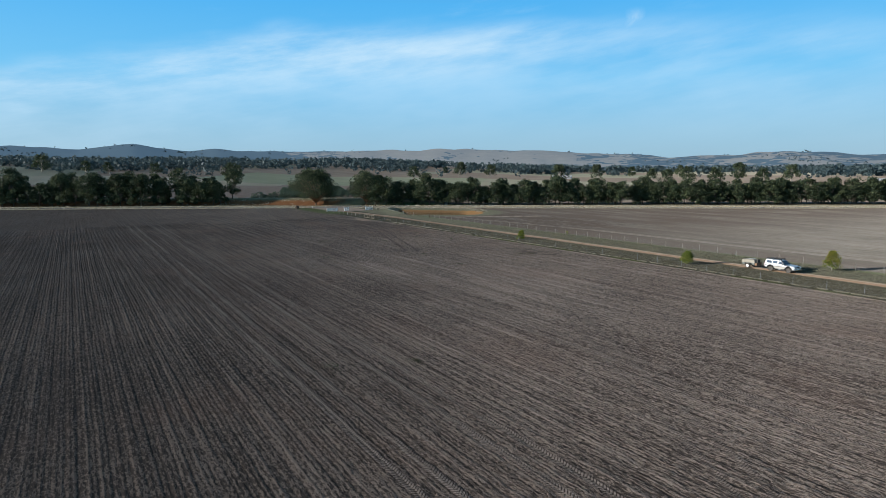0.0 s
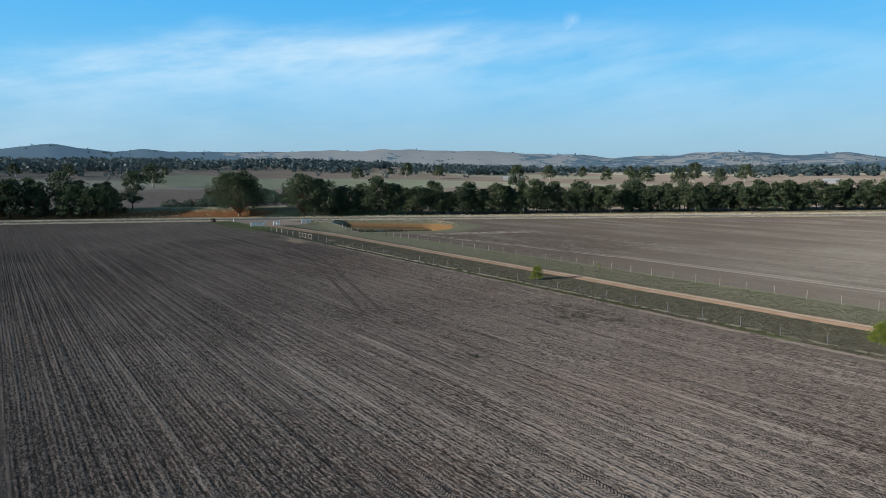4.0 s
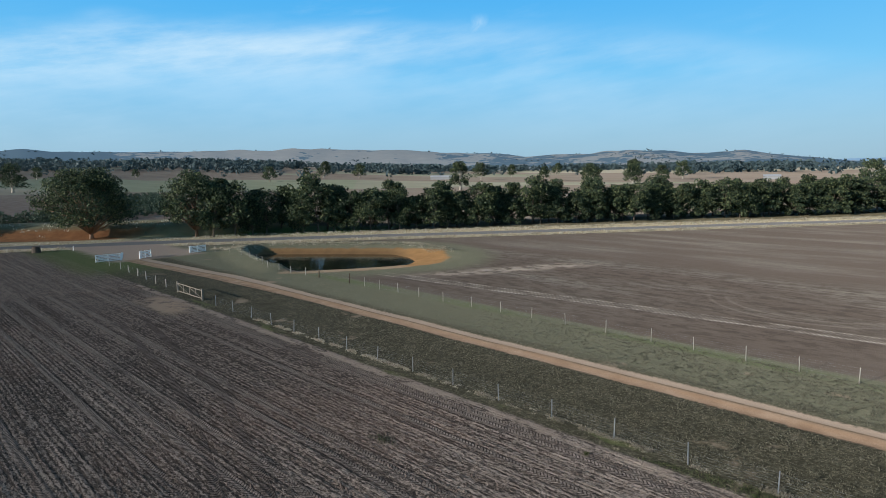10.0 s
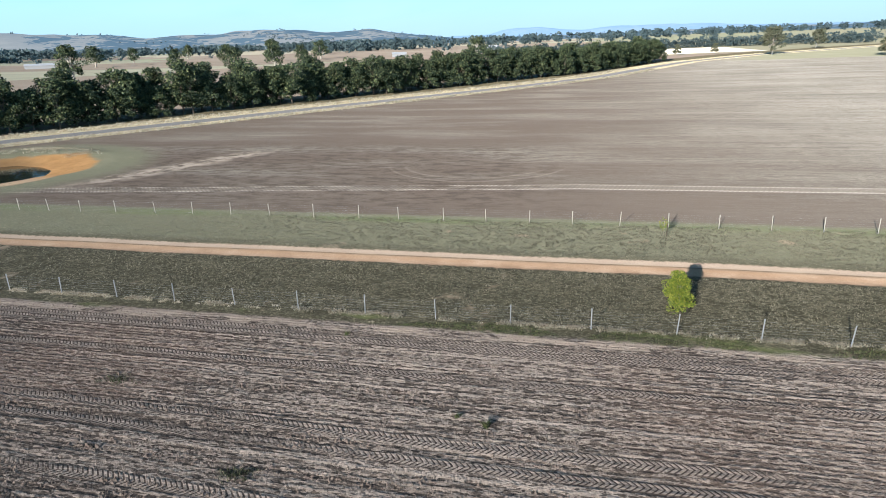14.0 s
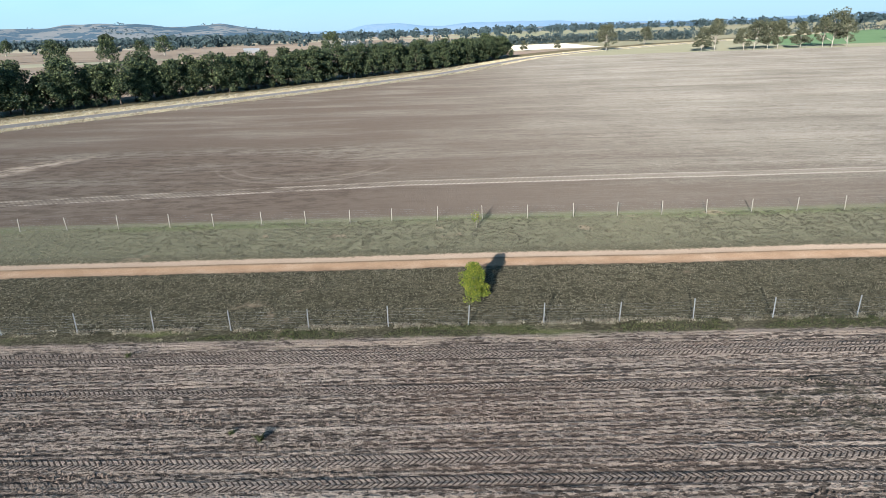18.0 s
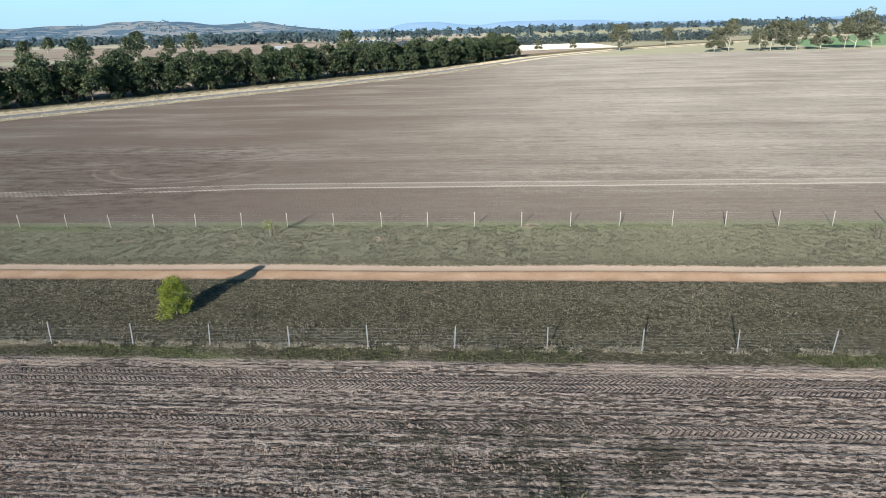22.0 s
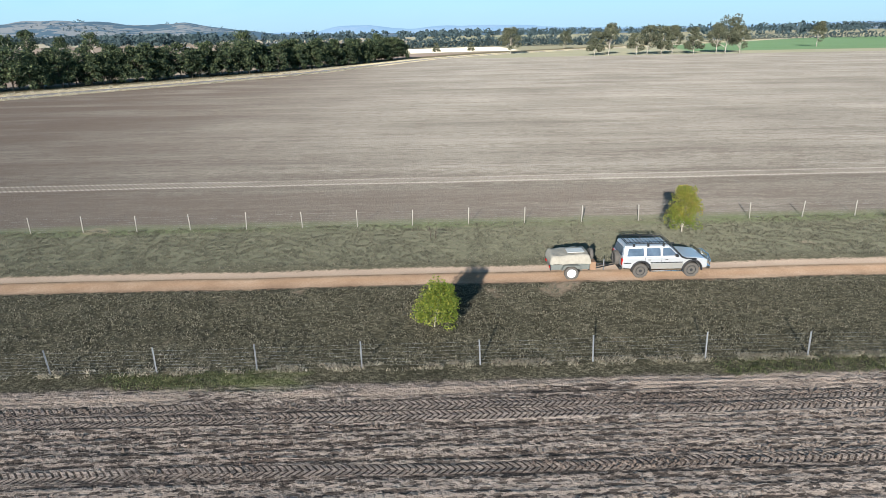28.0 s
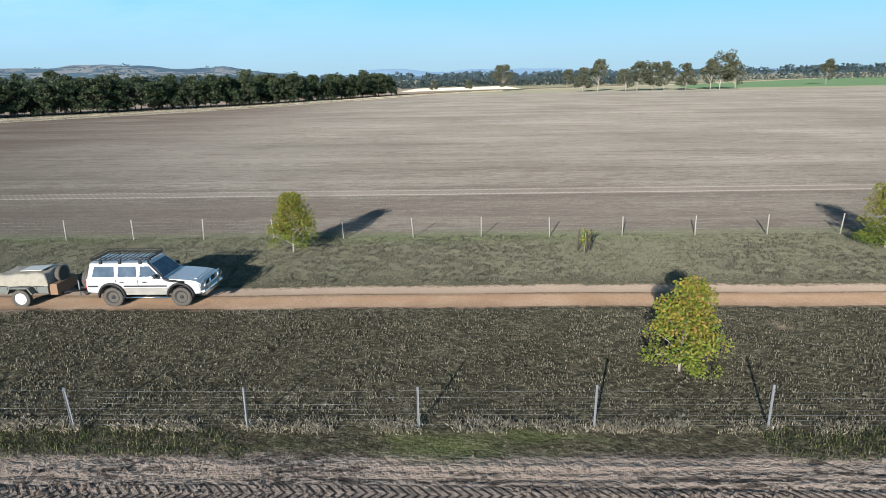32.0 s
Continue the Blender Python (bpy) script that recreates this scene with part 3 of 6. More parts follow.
    lip = g.m("MULTIPLY", g.band(g.m("ADD", ty, g.m("MULTIPLY", edge_s, 0.3)), -1.42, -1.28, 0.07), g.step(g.noise(g.scaled(p, (0.3, 0.5, 0.0)), 1.0, 4), 0.42, 0.55))
    dirt = g.mix(g.m("MULTIPLY", g.m("MAXIMUM", crest, lip), 0.8), dirt, (0.085, 0.062, 0.045))
    broad = g.step(x, -196, -172, 0.55, 0.0)
    track = g.m("MULTIPLY", g.step(g.m("ADD", g.m("ADD", ty, broad), g.m("MULTIPLY", edge_s, 0.8)), -1.58, -1.26), g.step(g.m("SUBTRACT", g.m("ADD", ty, g.m("MULTIPLY", edge_s, 0.8)), broad), 1.12, 1.44, 1.0, 0.0))
    track = g.m("MULTIPLY", track, g.step(x, -229, -226))
    # road verge, road, tree belt, fields beyond
    straw = g.ramp(g.step(g_t, 0.34, 0.75), [(0.0, (0.24, 0.19, 0.11)), (0.5, (0.50, 0.43, 0.29)), (1.0, (0.72, 0.64, 0.47))])
    asphalt = g.mix(n_small, (0.10, 0.098, 0.10), (0.19, 0.18, 0.175))
    litter = g.mix(n_small, (0.045, 0.038, 0.025), (0.15, 0.125, 0.075))
    cell = g.add("ShaderNodeTexVoronoi", {"Vector": g.scaled(p, (0.0022, 0.0042, 0.0), rot=(0, 0, radians(-35))), "Scale": 1.0, "Randomness": 0.85}).outputs["Color"]
    cx_, cy_, cz_ = g.xyz(cell)
    field = g.ramp(cx_, [(0.0, (0.21, 0.165, 0.135)), (0.3, (0.26, 0.262, 0.19)), (0.48, (0.34, 0.31, 0.235)), (0.66, (0.20, 0.158, 0.128)), (0.85, (0.23, 0.262, 0.17))], "CONSTANT")
    field = g.mix(0.35, field, g.ramp(g.noise(g.join(g.m("MULTIPLY", x, 0.004), g.m("MULTIPLY", y, 0.03), 2.0), 1.0, 5), [(0.3, (0.10, 0.075, 0.058)), (0.7, (0.30, 0.25, 0.175))]))
    near_field_w = g.m("MULTIPLY", g.step(road, 20, 40), g.step(g.m("ADD", g.m("MULTIPLY", x, -0.82), g.m("MULTIPLY", y, 0.57)), 640, 660, 1.0, 0.0))
    field = g.mix(g.m("MULTIPLY", near_field_w, 0.8), field, g.ramp(row_long, [(0.3, (0.145, 0.105, 0.085)), (0.7, (0.24, 0.185, 0.15))]))
    stubble = g.m("MULTIPLY", g.band(x, -84, 4, 3.0), g.band(y, 534, 690, 4.0))
    stubble = g.m("MULTIPLY", stubble, g.step(road, 4, 8))
    plain_east = g.m("MULTIPLY", g.step(x, -130, -60), g.step(y, 480, 560))
    field = g.mix(g.m("MULTIPLY", plain_east, 0.75), field, g.mix(n_big, (0.12, 0.135, 0.085), (0.22, 0.205, 0.135)))
    field = g.mix(stubble, field, g.mix(g.noise(g.scaled(p, (0.02, 0.3, 0.0)), 1.0, 4), (0.55, 0.47, 0.35), (0.78, 0.68, 0.52)))
    col = field
    far_side = g.m("ADD", road, edge)
    col = g.mix(g.band(far_side, 9, 33, 3.0), col, litter)
    col = g.mix(g.band(far_side, -9.5, 12, 0.8), col, straw)
    rim_grass = g.step(g.m("ADD", dam, g.m("MULTIPLY", edge, 2.0)), 11, 17, 1.0, 0.0)
    east = g.step(g.m("ADD", road, g.m("MULTIPLY", edge, 0.6)), -9.0, -7.8, 1.0, 0.0)
    yy = g.m("ADD", y, g.m("MULTIPLY", edge, 0.55))
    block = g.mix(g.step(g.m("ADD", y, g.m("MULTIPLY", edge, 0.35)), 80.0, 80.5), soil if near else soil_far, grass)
    field_edge = block
    block = g.mix(g.step(yy, 102.5, 103.4), block, pad)
    block = g.mix(g.m("MULTIPLY", rim_grass, g.step(yy, 88, 92)), block, grass)
    pale = g.m("MULTIPLY", g.band(g.m("ADD", g.m("MULTIPLY", g.m("ADD", x, 170), -0.9), g.m("MULTIPLY", g.m("SUBTRACT", y, 122), 0.42)), -2.2, 2.2, 1.6), g.band(y, 112, 136, 4.0))
    block = g.mix(g.m("MULTIPLY", pale, g.step(n_mid, 0.36, 0.62, 0.0, 0.75)), block, (0.36, 0.30, 0.245))
    end_grass = g.m("MULTIPLY", g.step(g.m("ADD", y, g.m("MULTIPLY", edge, 2.0)), 388, 396), g.step(x, -60, -20))
    block = g.mix(end_grass, block, g.mix(g.noise(g.scaled(p, (0.03, 0.15, 0.0)), 1.0, 4), (0.14, 0.15, 0.09), (0.27, 0.24, 0.175)))
    lucerne = g.m("MULTIPLY", g.step(g.m("SUBTRACT", x, g.m("MULTIPLY", g.m("SUBTRACT", y, 440.0), 0.28)), 88, 96), g.band(y, 440, 860, 5.0))
    block = g.mix(lucerne, block, g.mix(g.noise(g.scaled(p, (0.01, 0.05, 0.0)), 1.0, 4), (0.065, 0.115, 0.055), (0.12, 0.18, 0.095)))
    col = g.mix(east, col, block)
    corner = g.m("MULTIPLY", g.step(g.m("ADD", x, g.m("MULTIPLY", edge, 4.0)), -222, -206, 1.0, 0.0), g.band(g.m("ADD", y, edge), 77.0, 90.0, 2.0))
    col = g.mix(g.m("MULTIPLY", corner, g.m("MULTIPLY", east, 0.75)), col, g.mix(n_small, (0.05, 0.075, 0.025), (0.13, 0.15, 0.06)))
    wall_w = g.m("MULTIPLY", g.step(g.m("SUBTRACT", 103.5, g.m("ADD", y, g.m("MULTIPLY", g.m("ADD", x, 205.0), 0.30))), -3.5, 1.0), g.step(x, -198.5, -192.5, 1.0, 0.0))
    north_w = g.step(g.m("SUBTRACT", g.m("MULTIPLY", g.m("SUBTRACT", y, 115.0), 0.78), g.m("MULTIPLY", g.m("ADD", x, 205.0), 0.62)), 2.0, 9.0)
    east_w = g.step(g.m("ADD", y, g.m("MULTIPLY", g.m("ADD", x, 190.0), 0.5)), 117.0, 122.0)
    spread = g.m("SUBTRACT", g.m("SUBTRACT", 8.8, g.m("MULTIPLY", g.m("MAXIMUM", north_w, g.m("MULTIPLY", east_w, 0.55)), g.step(x, -204, -192, 6.3, 4.2))), g.m("MULTIPLY", wall_w, 8.0))
    clay = g.step(g.m("ADD", g.m("SUBTRACT", dam, spread), edge), -0.7, 0.7, 1.0, 0.0)
    ochre = g.mix(g.noise(g.scaled(p, (0.5, 0.5, 2.0)), 1.0, 5, 0.7), (0.16, 0.085, 0.036), (0.42, 0.235, 0.10))
    ochre = g.mix(g.m("MULTIPLY", north_w, g.step(x, -205, -196, 0.6, 0.1)), ochre, g.mix(n_mid, (0.085, 0.058, 0.030), (0.25, 0.15, 0.075)))
    ochre = g.mix(g.m("MULTIPLY", g.step(dam, 0.3, 2.2, 1.0, 0.0), north_w), ochre, g.mix(n_mid, (0.10, 0.060, 0.030), (0.22, 0.13, 0.06)))
    sandy = g.mix(n_mid, (0.25, 0.165, 0.105), (0.44, 0.315, 0.215))
    sandy = g.mix(g.step(g.noise(g.scaled(p, (0.6, 0.9, 0.0)), 1.0, 4, 0.7), 0.50, 0.62, 0.0, 0.6), sandy, (0.13, 0.12, 0.055))
    col = g.mix(clay, col, g.mix(g.m("MAXIMUM", north_w, east_w), sandy, ochre))
    # stones along the dam wall's crest
    stony = g.m("MULTIPLY", g.m("MULTIPLY", wall_w, g.band(g.m("ADD", dam, g.m("MULTIPLY", edge, 0.5)), 0.9, 3.2, 0.5)), g.step(x, -206, -202, 1.0, 0.0))
    col = g.mix(g.m("MULTIPLY", stony, g.step(g.xyz(g.grains(p, 1.6))[0], 0.35, 0.5)), col, g.mix(n_small, (0.24, 0.21, 0.145), (0.48, 0.43, 0.31)))
    # cut bank across the road: red face, pale grass on the crest
    foot = g.m("ADD", 12.8, g.m("MINIMUM", g.m("MAXIMUM", g.m("MULTIPLY", g.m("ADD", x, 274.0), -0.35), 0.0), 7.0))
    rise = g.m("SUBTRACT", g.m("ADD", road, edge), foot)
    bank = g.m("MULTIPLY", g.band(x, -372, -268, 4.0), g.band(rise, -2.0, 4.6, 0.7))
    col = g.mix(g.m("MULTIPLY", bank, g.step(g.noise(p, 0.3, 4, 0.7), 0.30, 0.42)), col, g.mix(n_mid, (0.115, 0.050, 0.024), (0.36, 0.165, 0.072)))
    mound = g.m("MULTIPLY", g.band(x, -268, -250, 3.0), g.band(rise, -1.0, 12.0, 1.5))
    col = g.mix(mound, col, g.mix(n_mid, (0.20, 0.175, 0.085), (0.40, 0.32, 0.185)))
    crestg = g.m("MULTIPLY", g.band(x, -372, -262, 4.0), g.band(rise, 4.8, 22.0, 2.0))
    col = g.mix(g.m("MULTIPLY", crestg, g.step(n_mid, 0.3, 0.5, 0.4, 0.9)), col, g.mix(n_small, (0.15, 0.14, 0.075), (0.36, 0.31, 0.195)))
    glade = g.m("MULTIPLY", g.band(x, -256, -236, 3.0), g.band(road, 9.0, 26.0, 2.0))
    col = g.mix(glade, col, g.mix(n_small, (0.07, 0.10, 0.03), (0.17, 0.20, 0.075)))
    apron = g.m("MULTIPLY", g.band(g.m("ADD", y, edge), 85, 101, 1.5), g.band(g.m("ADD", x, edge), -262, -226, 1.5))
    col = g.mix(apron, col, g.mix(n_small, (0.24, 0.18, 0.14), (0.35, 0.275, 0.22)))
    col = g.mix(g.band(road, -3.2, 3.2, 0.5), col, asphalt)
    col = g.mix(track, col, dirt)
    windrow = g.m("MULTIPLY", g.band(g.m("ADD", y, g.m("MULTIPLY", edge, 0.3)), 79.25, 80.15, 0.16), g.step(g.noise(g.scaled(p, (0.30, 0.7, 1.0)), 1.0, 3), 0.45, 0.52))
    field_edge = g.mix(g.m("MULTIPLY", windrow, 0.8), field_edge, g.mix(n_small, (0.27, 0.2, 0.155), (0.45, 0.365, 0.3)))
    sprout = g.m("MULTIPLY", g.band(g.m("ADD", y, g.m("MULTIPLY", edge, 0.4)), 79.9, 81.3, 0.3), g.step(g.noise(g.scaled(p, (0.12, 0.3, 1.0)), 1.0, 3), 0.54, 0.66))
    field_edge = g.mix(g.m("MULTIPLY", sprout, 0.4), field_edge, g.mix(n_small, (0.09, 0.115, 0.03), (0.17, 0.20, 0.07)))
    scald = g.m("MULTIPLY", g.band(g.m("ADD", x, edge), -189, -178, 2.0), g.band(g.m("ADD", y, g.m("MULTIPLY", edge, 0.8)), 75.8, 79.5, 0.7))
    field_edge = g.mix(g.m("MULTIPLY", scald, g.step(n_mid, 0.38, 0.55)), field_edge, (0.36, 0.27, 0.20))
    if near:
        col = field_edge
        ploughed = g.step(y, 79.5, 80.5, 1.0, 0.0)
    else:
        ploughed = g.m("MULTIPLY", east, g.step(y, 79.5, 80.5, 1.0, 0.0))
    rel = g.m("ADD", g.m("MULTIPLY", n_small, 0.06), g.m("MULTIPLY", n_fine, 0.04))
    rel = g.m("ADD", rel, g.m("MULTIPLY", g.grains(g.scaled(p, (0.9, 1.0, 0.0)), 6.5, "Distance"), -0.028))
    if near:
        rows = g.m("ADD", g.m("MULTIPLY", g.m("ADD", lump_shade_a, lump_shade_b), -0.016), g.m("ADD", g.m("MULTIPLY", row_fine, 0.05), g.m("MULTIPLY", line_w, 0.009)))
        rows = g.m("ADD", rows, g.m("MULTIPLY", furrow_t, g.step(y, 56, 60, 0.022, 0.008)))
        rel = g.m("ADD", rel, g.m("MULTIPLY", rows, ploughed))
        rel = g.m("ADD", rel, g.m("MULTIPLY", lugs, 0.03))
    rel = g.m("MULTIPLY", rel, g.m("ADD", 0.8, g.m("MULTIPLY", ploughed, 1.0)))
    if not near:
        rel = g.m("MULTIPLY", rel, g.m("SUBTRACT", 1.0, g.m("MULTIPLY", track, 0.75)))
    g.surface(col, 0.95, g.bump(rel, 1.0, 1.2), spec=0.05, diffuse=1.0)
    return mat


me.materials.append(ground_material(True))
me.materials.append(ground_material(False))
mid_x, mid_y = (X[:-1, :-1] + X[1:, 1:]) / 2, (Y[:-1, :-1] + Y[1:, 1:]) / 2
inside = (mid_y < 82.0) & (mid_x > -200) & (road_distance(mid_x, mid_y) < -14)
me.polygons.foreach_set("material_index", np.where(inside, 0, 1).reshape(-1).astype(np.int32))
ground = tagged(new("ground", me), "ploughed brown fields, grassy verge, gravel track and distant paddocks", "ground", kind="structure")


# ---- materials ----
def plain(name, color, rough=0.6, metal=0.0, grain=30.0, amount=0.25, spec=0.4, bump=0.0):
    mat, g = material(name)
    p = g.local()
    n = g.noise(p, grain, 4, 0.6)
    big = g.noise(p, grain * 0.12, 3)
    dark = tuple(c * (1 - amount) for c in color)
    lite = tuple(min(1, c * (1 + amount)) for c in color)
    col = g.mix(g.m("ADD", g.m("MULTIPLY", n, 0.6), g.m("MULTIPLY", big, 0.4)), dark, lite)
    g.surface(col, rough, g.bump(n, bump, 0.01) if bump else None, metal, spec)
    return mat


def leaf_material(name, stops, thin=0.25, low=None):
    mat, g = material(name)
    isl = g.island()
    col = g.ramp(isl, stops)
    if low:
        lz = g.m("ADD", g.xyz(g.local())[2], g.m("MULTIPLY", g.m("SUBTRACT", isl, 0.5), 1.4))
        col = g.mix(g.step(lz, 0.5, 2.4, 0.85, 0.0), col, low)
    col = g.mix(g.m("MULTIPLY", g.single(), 0.35), col, stops[0][1])
    a = g.add("ShaderNodeBsdfPrincipled", {"Base Color": col, "Roughness": 0.6, "Specular IOR Level": 0.25})
    b = g.add("ShaderNodeBsdfTranslucent", {"Color": col})
    g.add("ShaderNodeOutputMaterial", {"Surface": g.add("ShaderNodeMixShader", {0: thin, 1: a.outputs[0], 2: b.outputs[0]}).outputs[0]})
    return mat


M_BARK = plain("bark", (0.14, 0.11, 0.085), 0.9, 0, 14, 0.5, 0.1, 0.6)
M_REDBARK = plain("ruddy_bark", (0.25, 0.16, 0.105), 0.9, 0, 14, 0.45, 0.1, 0.6)
M_PALEBARK = plain("pale_bark", (0.42, 0.37, 0.31), 0.85, 0, 9, 0.4, 0.1, 0.4)
M_BELT = leaf_material("belt_leaves", [(0.0, (0.018, 0.031, 0.018)), (0.45, (0.042, 0.063, 0.033)), (0.8, (0.105, 0.132, 0.058)), (1.0, (0.20, 0.22, 0.10))], 0.16)
M_GUM = leaf_material("gum_leaves", [(0.0, (0.07, 0.08, 0.052)), (0.6, (0.13, 0.138, 0.085)), (1.0, (0.22, 0.205, 0.125))])
M_YOUNG = leaf_material("young_leaves", [(0.0, (0.075, 0.115, 0.020)), (0.45, (0.175, 0.225, 0.030)), (0.8, (0.31, 0.325, 0.045)), (1.0, (0.46, 0.43, 0.08))], 0.3)
M_AUTUMN = leaf_material("autumn_leaves", [(0.0, (0.10, 0.15, 0.025)), (0.4, (0.21, 0.235, 0.035)), (0.72, (0.40, 0.325, 0.05)), (0.9, (0.44, 0.27, 0.08)), (1.0, (0.22, 0.10, 0.06))], 0.3, (0.17, 0.23, 0.035))
M_STRAW = leaf_material("straw_blades", [(0.0, (0.24, 0.20, 0.135)), (0.5, (0.46, 0.41, 0.31)), (1.0, (0.70, 0.65, 0.53))], 0.2)
M_BLADE = leaf_material("grass_blades", [(0.0, (0.074, 0.070, 0.047)), (0.5, (0.156, 0.144, 0.100)), (0.85, (0.268, 0.242, 0.176)), (1.0, (0.38, 0.340, 0.255))], 0.2)


# ---- trees ----
def leaf_cloud(centres, size, r, wide=1.0):
    """Quads of random turn, one per centre."""
    n = len(centres)
    a = r.standard_normal((n, 3))
    a /= np.linalg.norm(a, axis=1)[:, None]
    b = np.cross(a, r.standard_normal((n, 3)))
    b /= np.linalg.norm(b, axis=1)[:, None]
    s = (size * r.uniform(0.6, 1.3, n))[:, None]
    a, b = a * s, b * s * wide
    return np.stack([centres - a, centres - b * 0.6, centres + a, centres + b * 0.6], 1)


def make_tree(name, seed, height, width, clear, clumps, leaves, leaf, bark, green, lean=0.0, limb=0.05, taper_low=0.6, clump_r=0.2, split=0.62):
    """A tree at the origin: trunk with limbs, and a crown of leaf clumps."""
    r = np.random.default_rng(seed)
    top = empty(name)
    runs, cl = [], []
    trunk_top = height * split
    bendx, bendy = r.normal(0, 0.05, 2) * height
    spine = [(bendx * t * t + lean * t, bendy * t * t, trunk_top * t) for t in np.linspace(0, 1, 6)]
    base_r = limb * height * 0.55
    runs.append((spine, [base_r * (1.25 - 0.25 * min(1, i)) * (1 - 0.13 * i) for i in range(6)]))
    for k in range(clumps):
        t = r.uniform(0, 1) ** 0.8
        zc = clear + (height - clear) * (0.06 + 0.9 * t)
        prof = math.sin(math.pi * min(1.0, (0.18 + 0.82 * t) ** taper_low)) ** 0.6 if t < 0.97 else 0.3
        rad = width * 0.5 * (0.25 + 0.75 * prof) * math.sqrt(r.uniform(0.12, 1.0)) * r.uniform(0.75, 1.08)
        ang = r.uniform(0, 2 * math.pi)
        c = Vector((rad * math.cos(ang) + bendx * t, rad * math.sin(ang) + bendy * t, zc))
        cl.append(c)
        if k % 3 == 0 or rad > width * 0.36:
            s = min(0.97, max(0.22, (c.z / height) * r.uniform(0.35, 0.6) / 0.62))
            i = s * 5
            q = Vector(spine[int(i)]).lerp(Vector(spine[min(5, int(i) + 1)]), i - int(i))
            mid = q.lerp(c, 0.5) + Vector((0, 0, (c - q).length * 0.08))
            rr = base_r * 0.42 * (1 - 0.6 * s)
            runs.append(([q, mid, c], [rr, rr * 0.6, rr * 0.2]))
    trunk = tubes("trunk", runs, bark, 5)
    pts = []
    for c in cl:
        size = width * clump_r * r.uniform(0.6, 1.25)
        d = r.standard_normal((leaves, 3))
        d /= np.linalg.norm(d, axis=1)[:, None]
        d *= (r.uniform(0.35, 1.0, leaves) ** 0.5)[:, None] * size
        d[:, 2] *= 0.72
        pts.append(d + np.array(c))
    pts = np.concatenate(pts)
    pts = pts[pts[:, 2] > clear * 0.5]
    part("trunk", trunk, None, top)
    part("crown", quads("crown", leaf_cloud(pts, leaf, r), green), None, top)
    return top


def along(points, step, off=0.0, jitter=0.0, seed=1):
    """Places every step metres along a polyline, shifted sideways."""
    r = np.random.default_rng(seed)
    out, carry = [], 0.0
    for (ax, ay), (bx, by) in zip(points[:-1], points[1:]):
        ln = math.hypot(bx - ax, by - ay)
        ux, uy = (bx - ax) / ln, (by - ay) / ln
        d = carry
        while d < ln:
            jx, jy = r.normal(0, jitter, 2)
            out.append((ax + ux * d - uy * off + jx, ay + uy * d + ux * off + jy))
            d += step
        carry = d - ln
    return out


def lay(ob, x, y, turn=0.0, s=1.0, sz=None, dz=-0.05):
    z = float(land(np.array([x]), np.array([y]))[0])
    return pose(x, y, z + dz, 0, 0, turn) @ Matrix.Diagonal((s, s, sz or s, 1))


def scatter(kinds, places, tags, seed, lo=0.85, hi=1.15):
    """Puts trees of the given kinds at the places; the first of each kind is the template itself."""
    r = np.random.default_rng(seed)
    used = set()
    for x, y in places:
        k = int(r.integers(len(kinds)))
        s = r.uniform(lo, hi)
        m = lay(None, x, y, r.uniform(0, 360), s, s * r.uniform(0.80, 0.98))
        if k not in used:
            used.add(k)
            ob = kinds[k]
            ob.matrix_basis = m
        else:
            ob = copy_thing(kinds[k], Matrix.Identity(4))
            ob.matrix_basis = m
        tagged(ob, **tags)
    for k, ob in enumerate(kinds):
        if k not in used:
            for o in (*ob.children_recursive, ob):
                bpy.data.objects.remove(o)


BELT = [(-253, 116), (-229, 157), (-209, 192), (-172, 250), (-124, 320), (-76, 416)]
BELT_SOUTH = [(-301, 58), (-326, 8), (-352, -45), (-380, -105)]
belt_kinds = [make_tree("belt_tree", 20 + i, h, wd, cl * 0.6, 48, 76, 0.27, M_BARK, M_BELT, limb=0.03, clump_r=0.17, taper_low=tl)
              for i, (h, wd, cl, tl) in enumerate([(11.5, 8.0, 1.2, 0.6), (10.0, 7.0, 0.8, 0.5), (12.6, 8.4, 2.0, 0.75), (9.2, 7.4, 0.6, 0.55), (11.0, 6.4, 1.0, 0.45), (12.0, 9.0, 2.6, 0.8)])]
belt_places = along(BELT, 4.1, 2.5, 0.9, 3) + along(BELT, 5.0, 9.5, 1.2, 4)
south_places = along(BELT_SOUTH, 5.2, 0.0, 0.9, 5) + along(BELT_SOUTH, 5.8, -7.0, 1.2, 6)
TALL = 1.22
belt_tag = dict(label="dense dark green windbreak tree beside the country road", category="tree", group="windbreak trees")
rs = np.random.default_rng(17)
for x_, y_ in south_places:
    ob = copy_thing(belt_kinds[int(rs.integers(len(belt_kinds)))], Matrix.Identity(4))
    sc = TALL * rs.uniform(0.8, 1.08)
    ob.matrix_basis = lay(None, x_, y_, rs.uniform(0, 360), sc, sc * rs.uniform(0.9, 1.1))
    tagged(ob, **belt_tag)
scatter(belt_kinds, belt_places, belt_tag, 9, 0.96, 1.24)

big = make_tree("spreading_tree", 51, 16.2, 21.0, 3.4, 190, 150, 0.23, M_REDBARK, M_BELT, limb=0.055, taper_low=0.8, clump_r=0.11, split=0.34)
big.matrix_basis = lay(None, -272.5, 93.6, 40)
tagged(big, "large spreading dark green tree with forked trunk by the road", "tree")
second = make_tree("roadside_tree", 52, 15.6, 14.6, 3.0, 120, 130, 0.23, M_REDBARK, M_BELT, limb=0.045, taper_low=0.75, clump_r=0.13, split=0.4)
second.matrix_basis = lay(None, -258.0, 112.8, 10)
tagged(second, "rounded dark green tree on the roadside behind the gate", "tree")

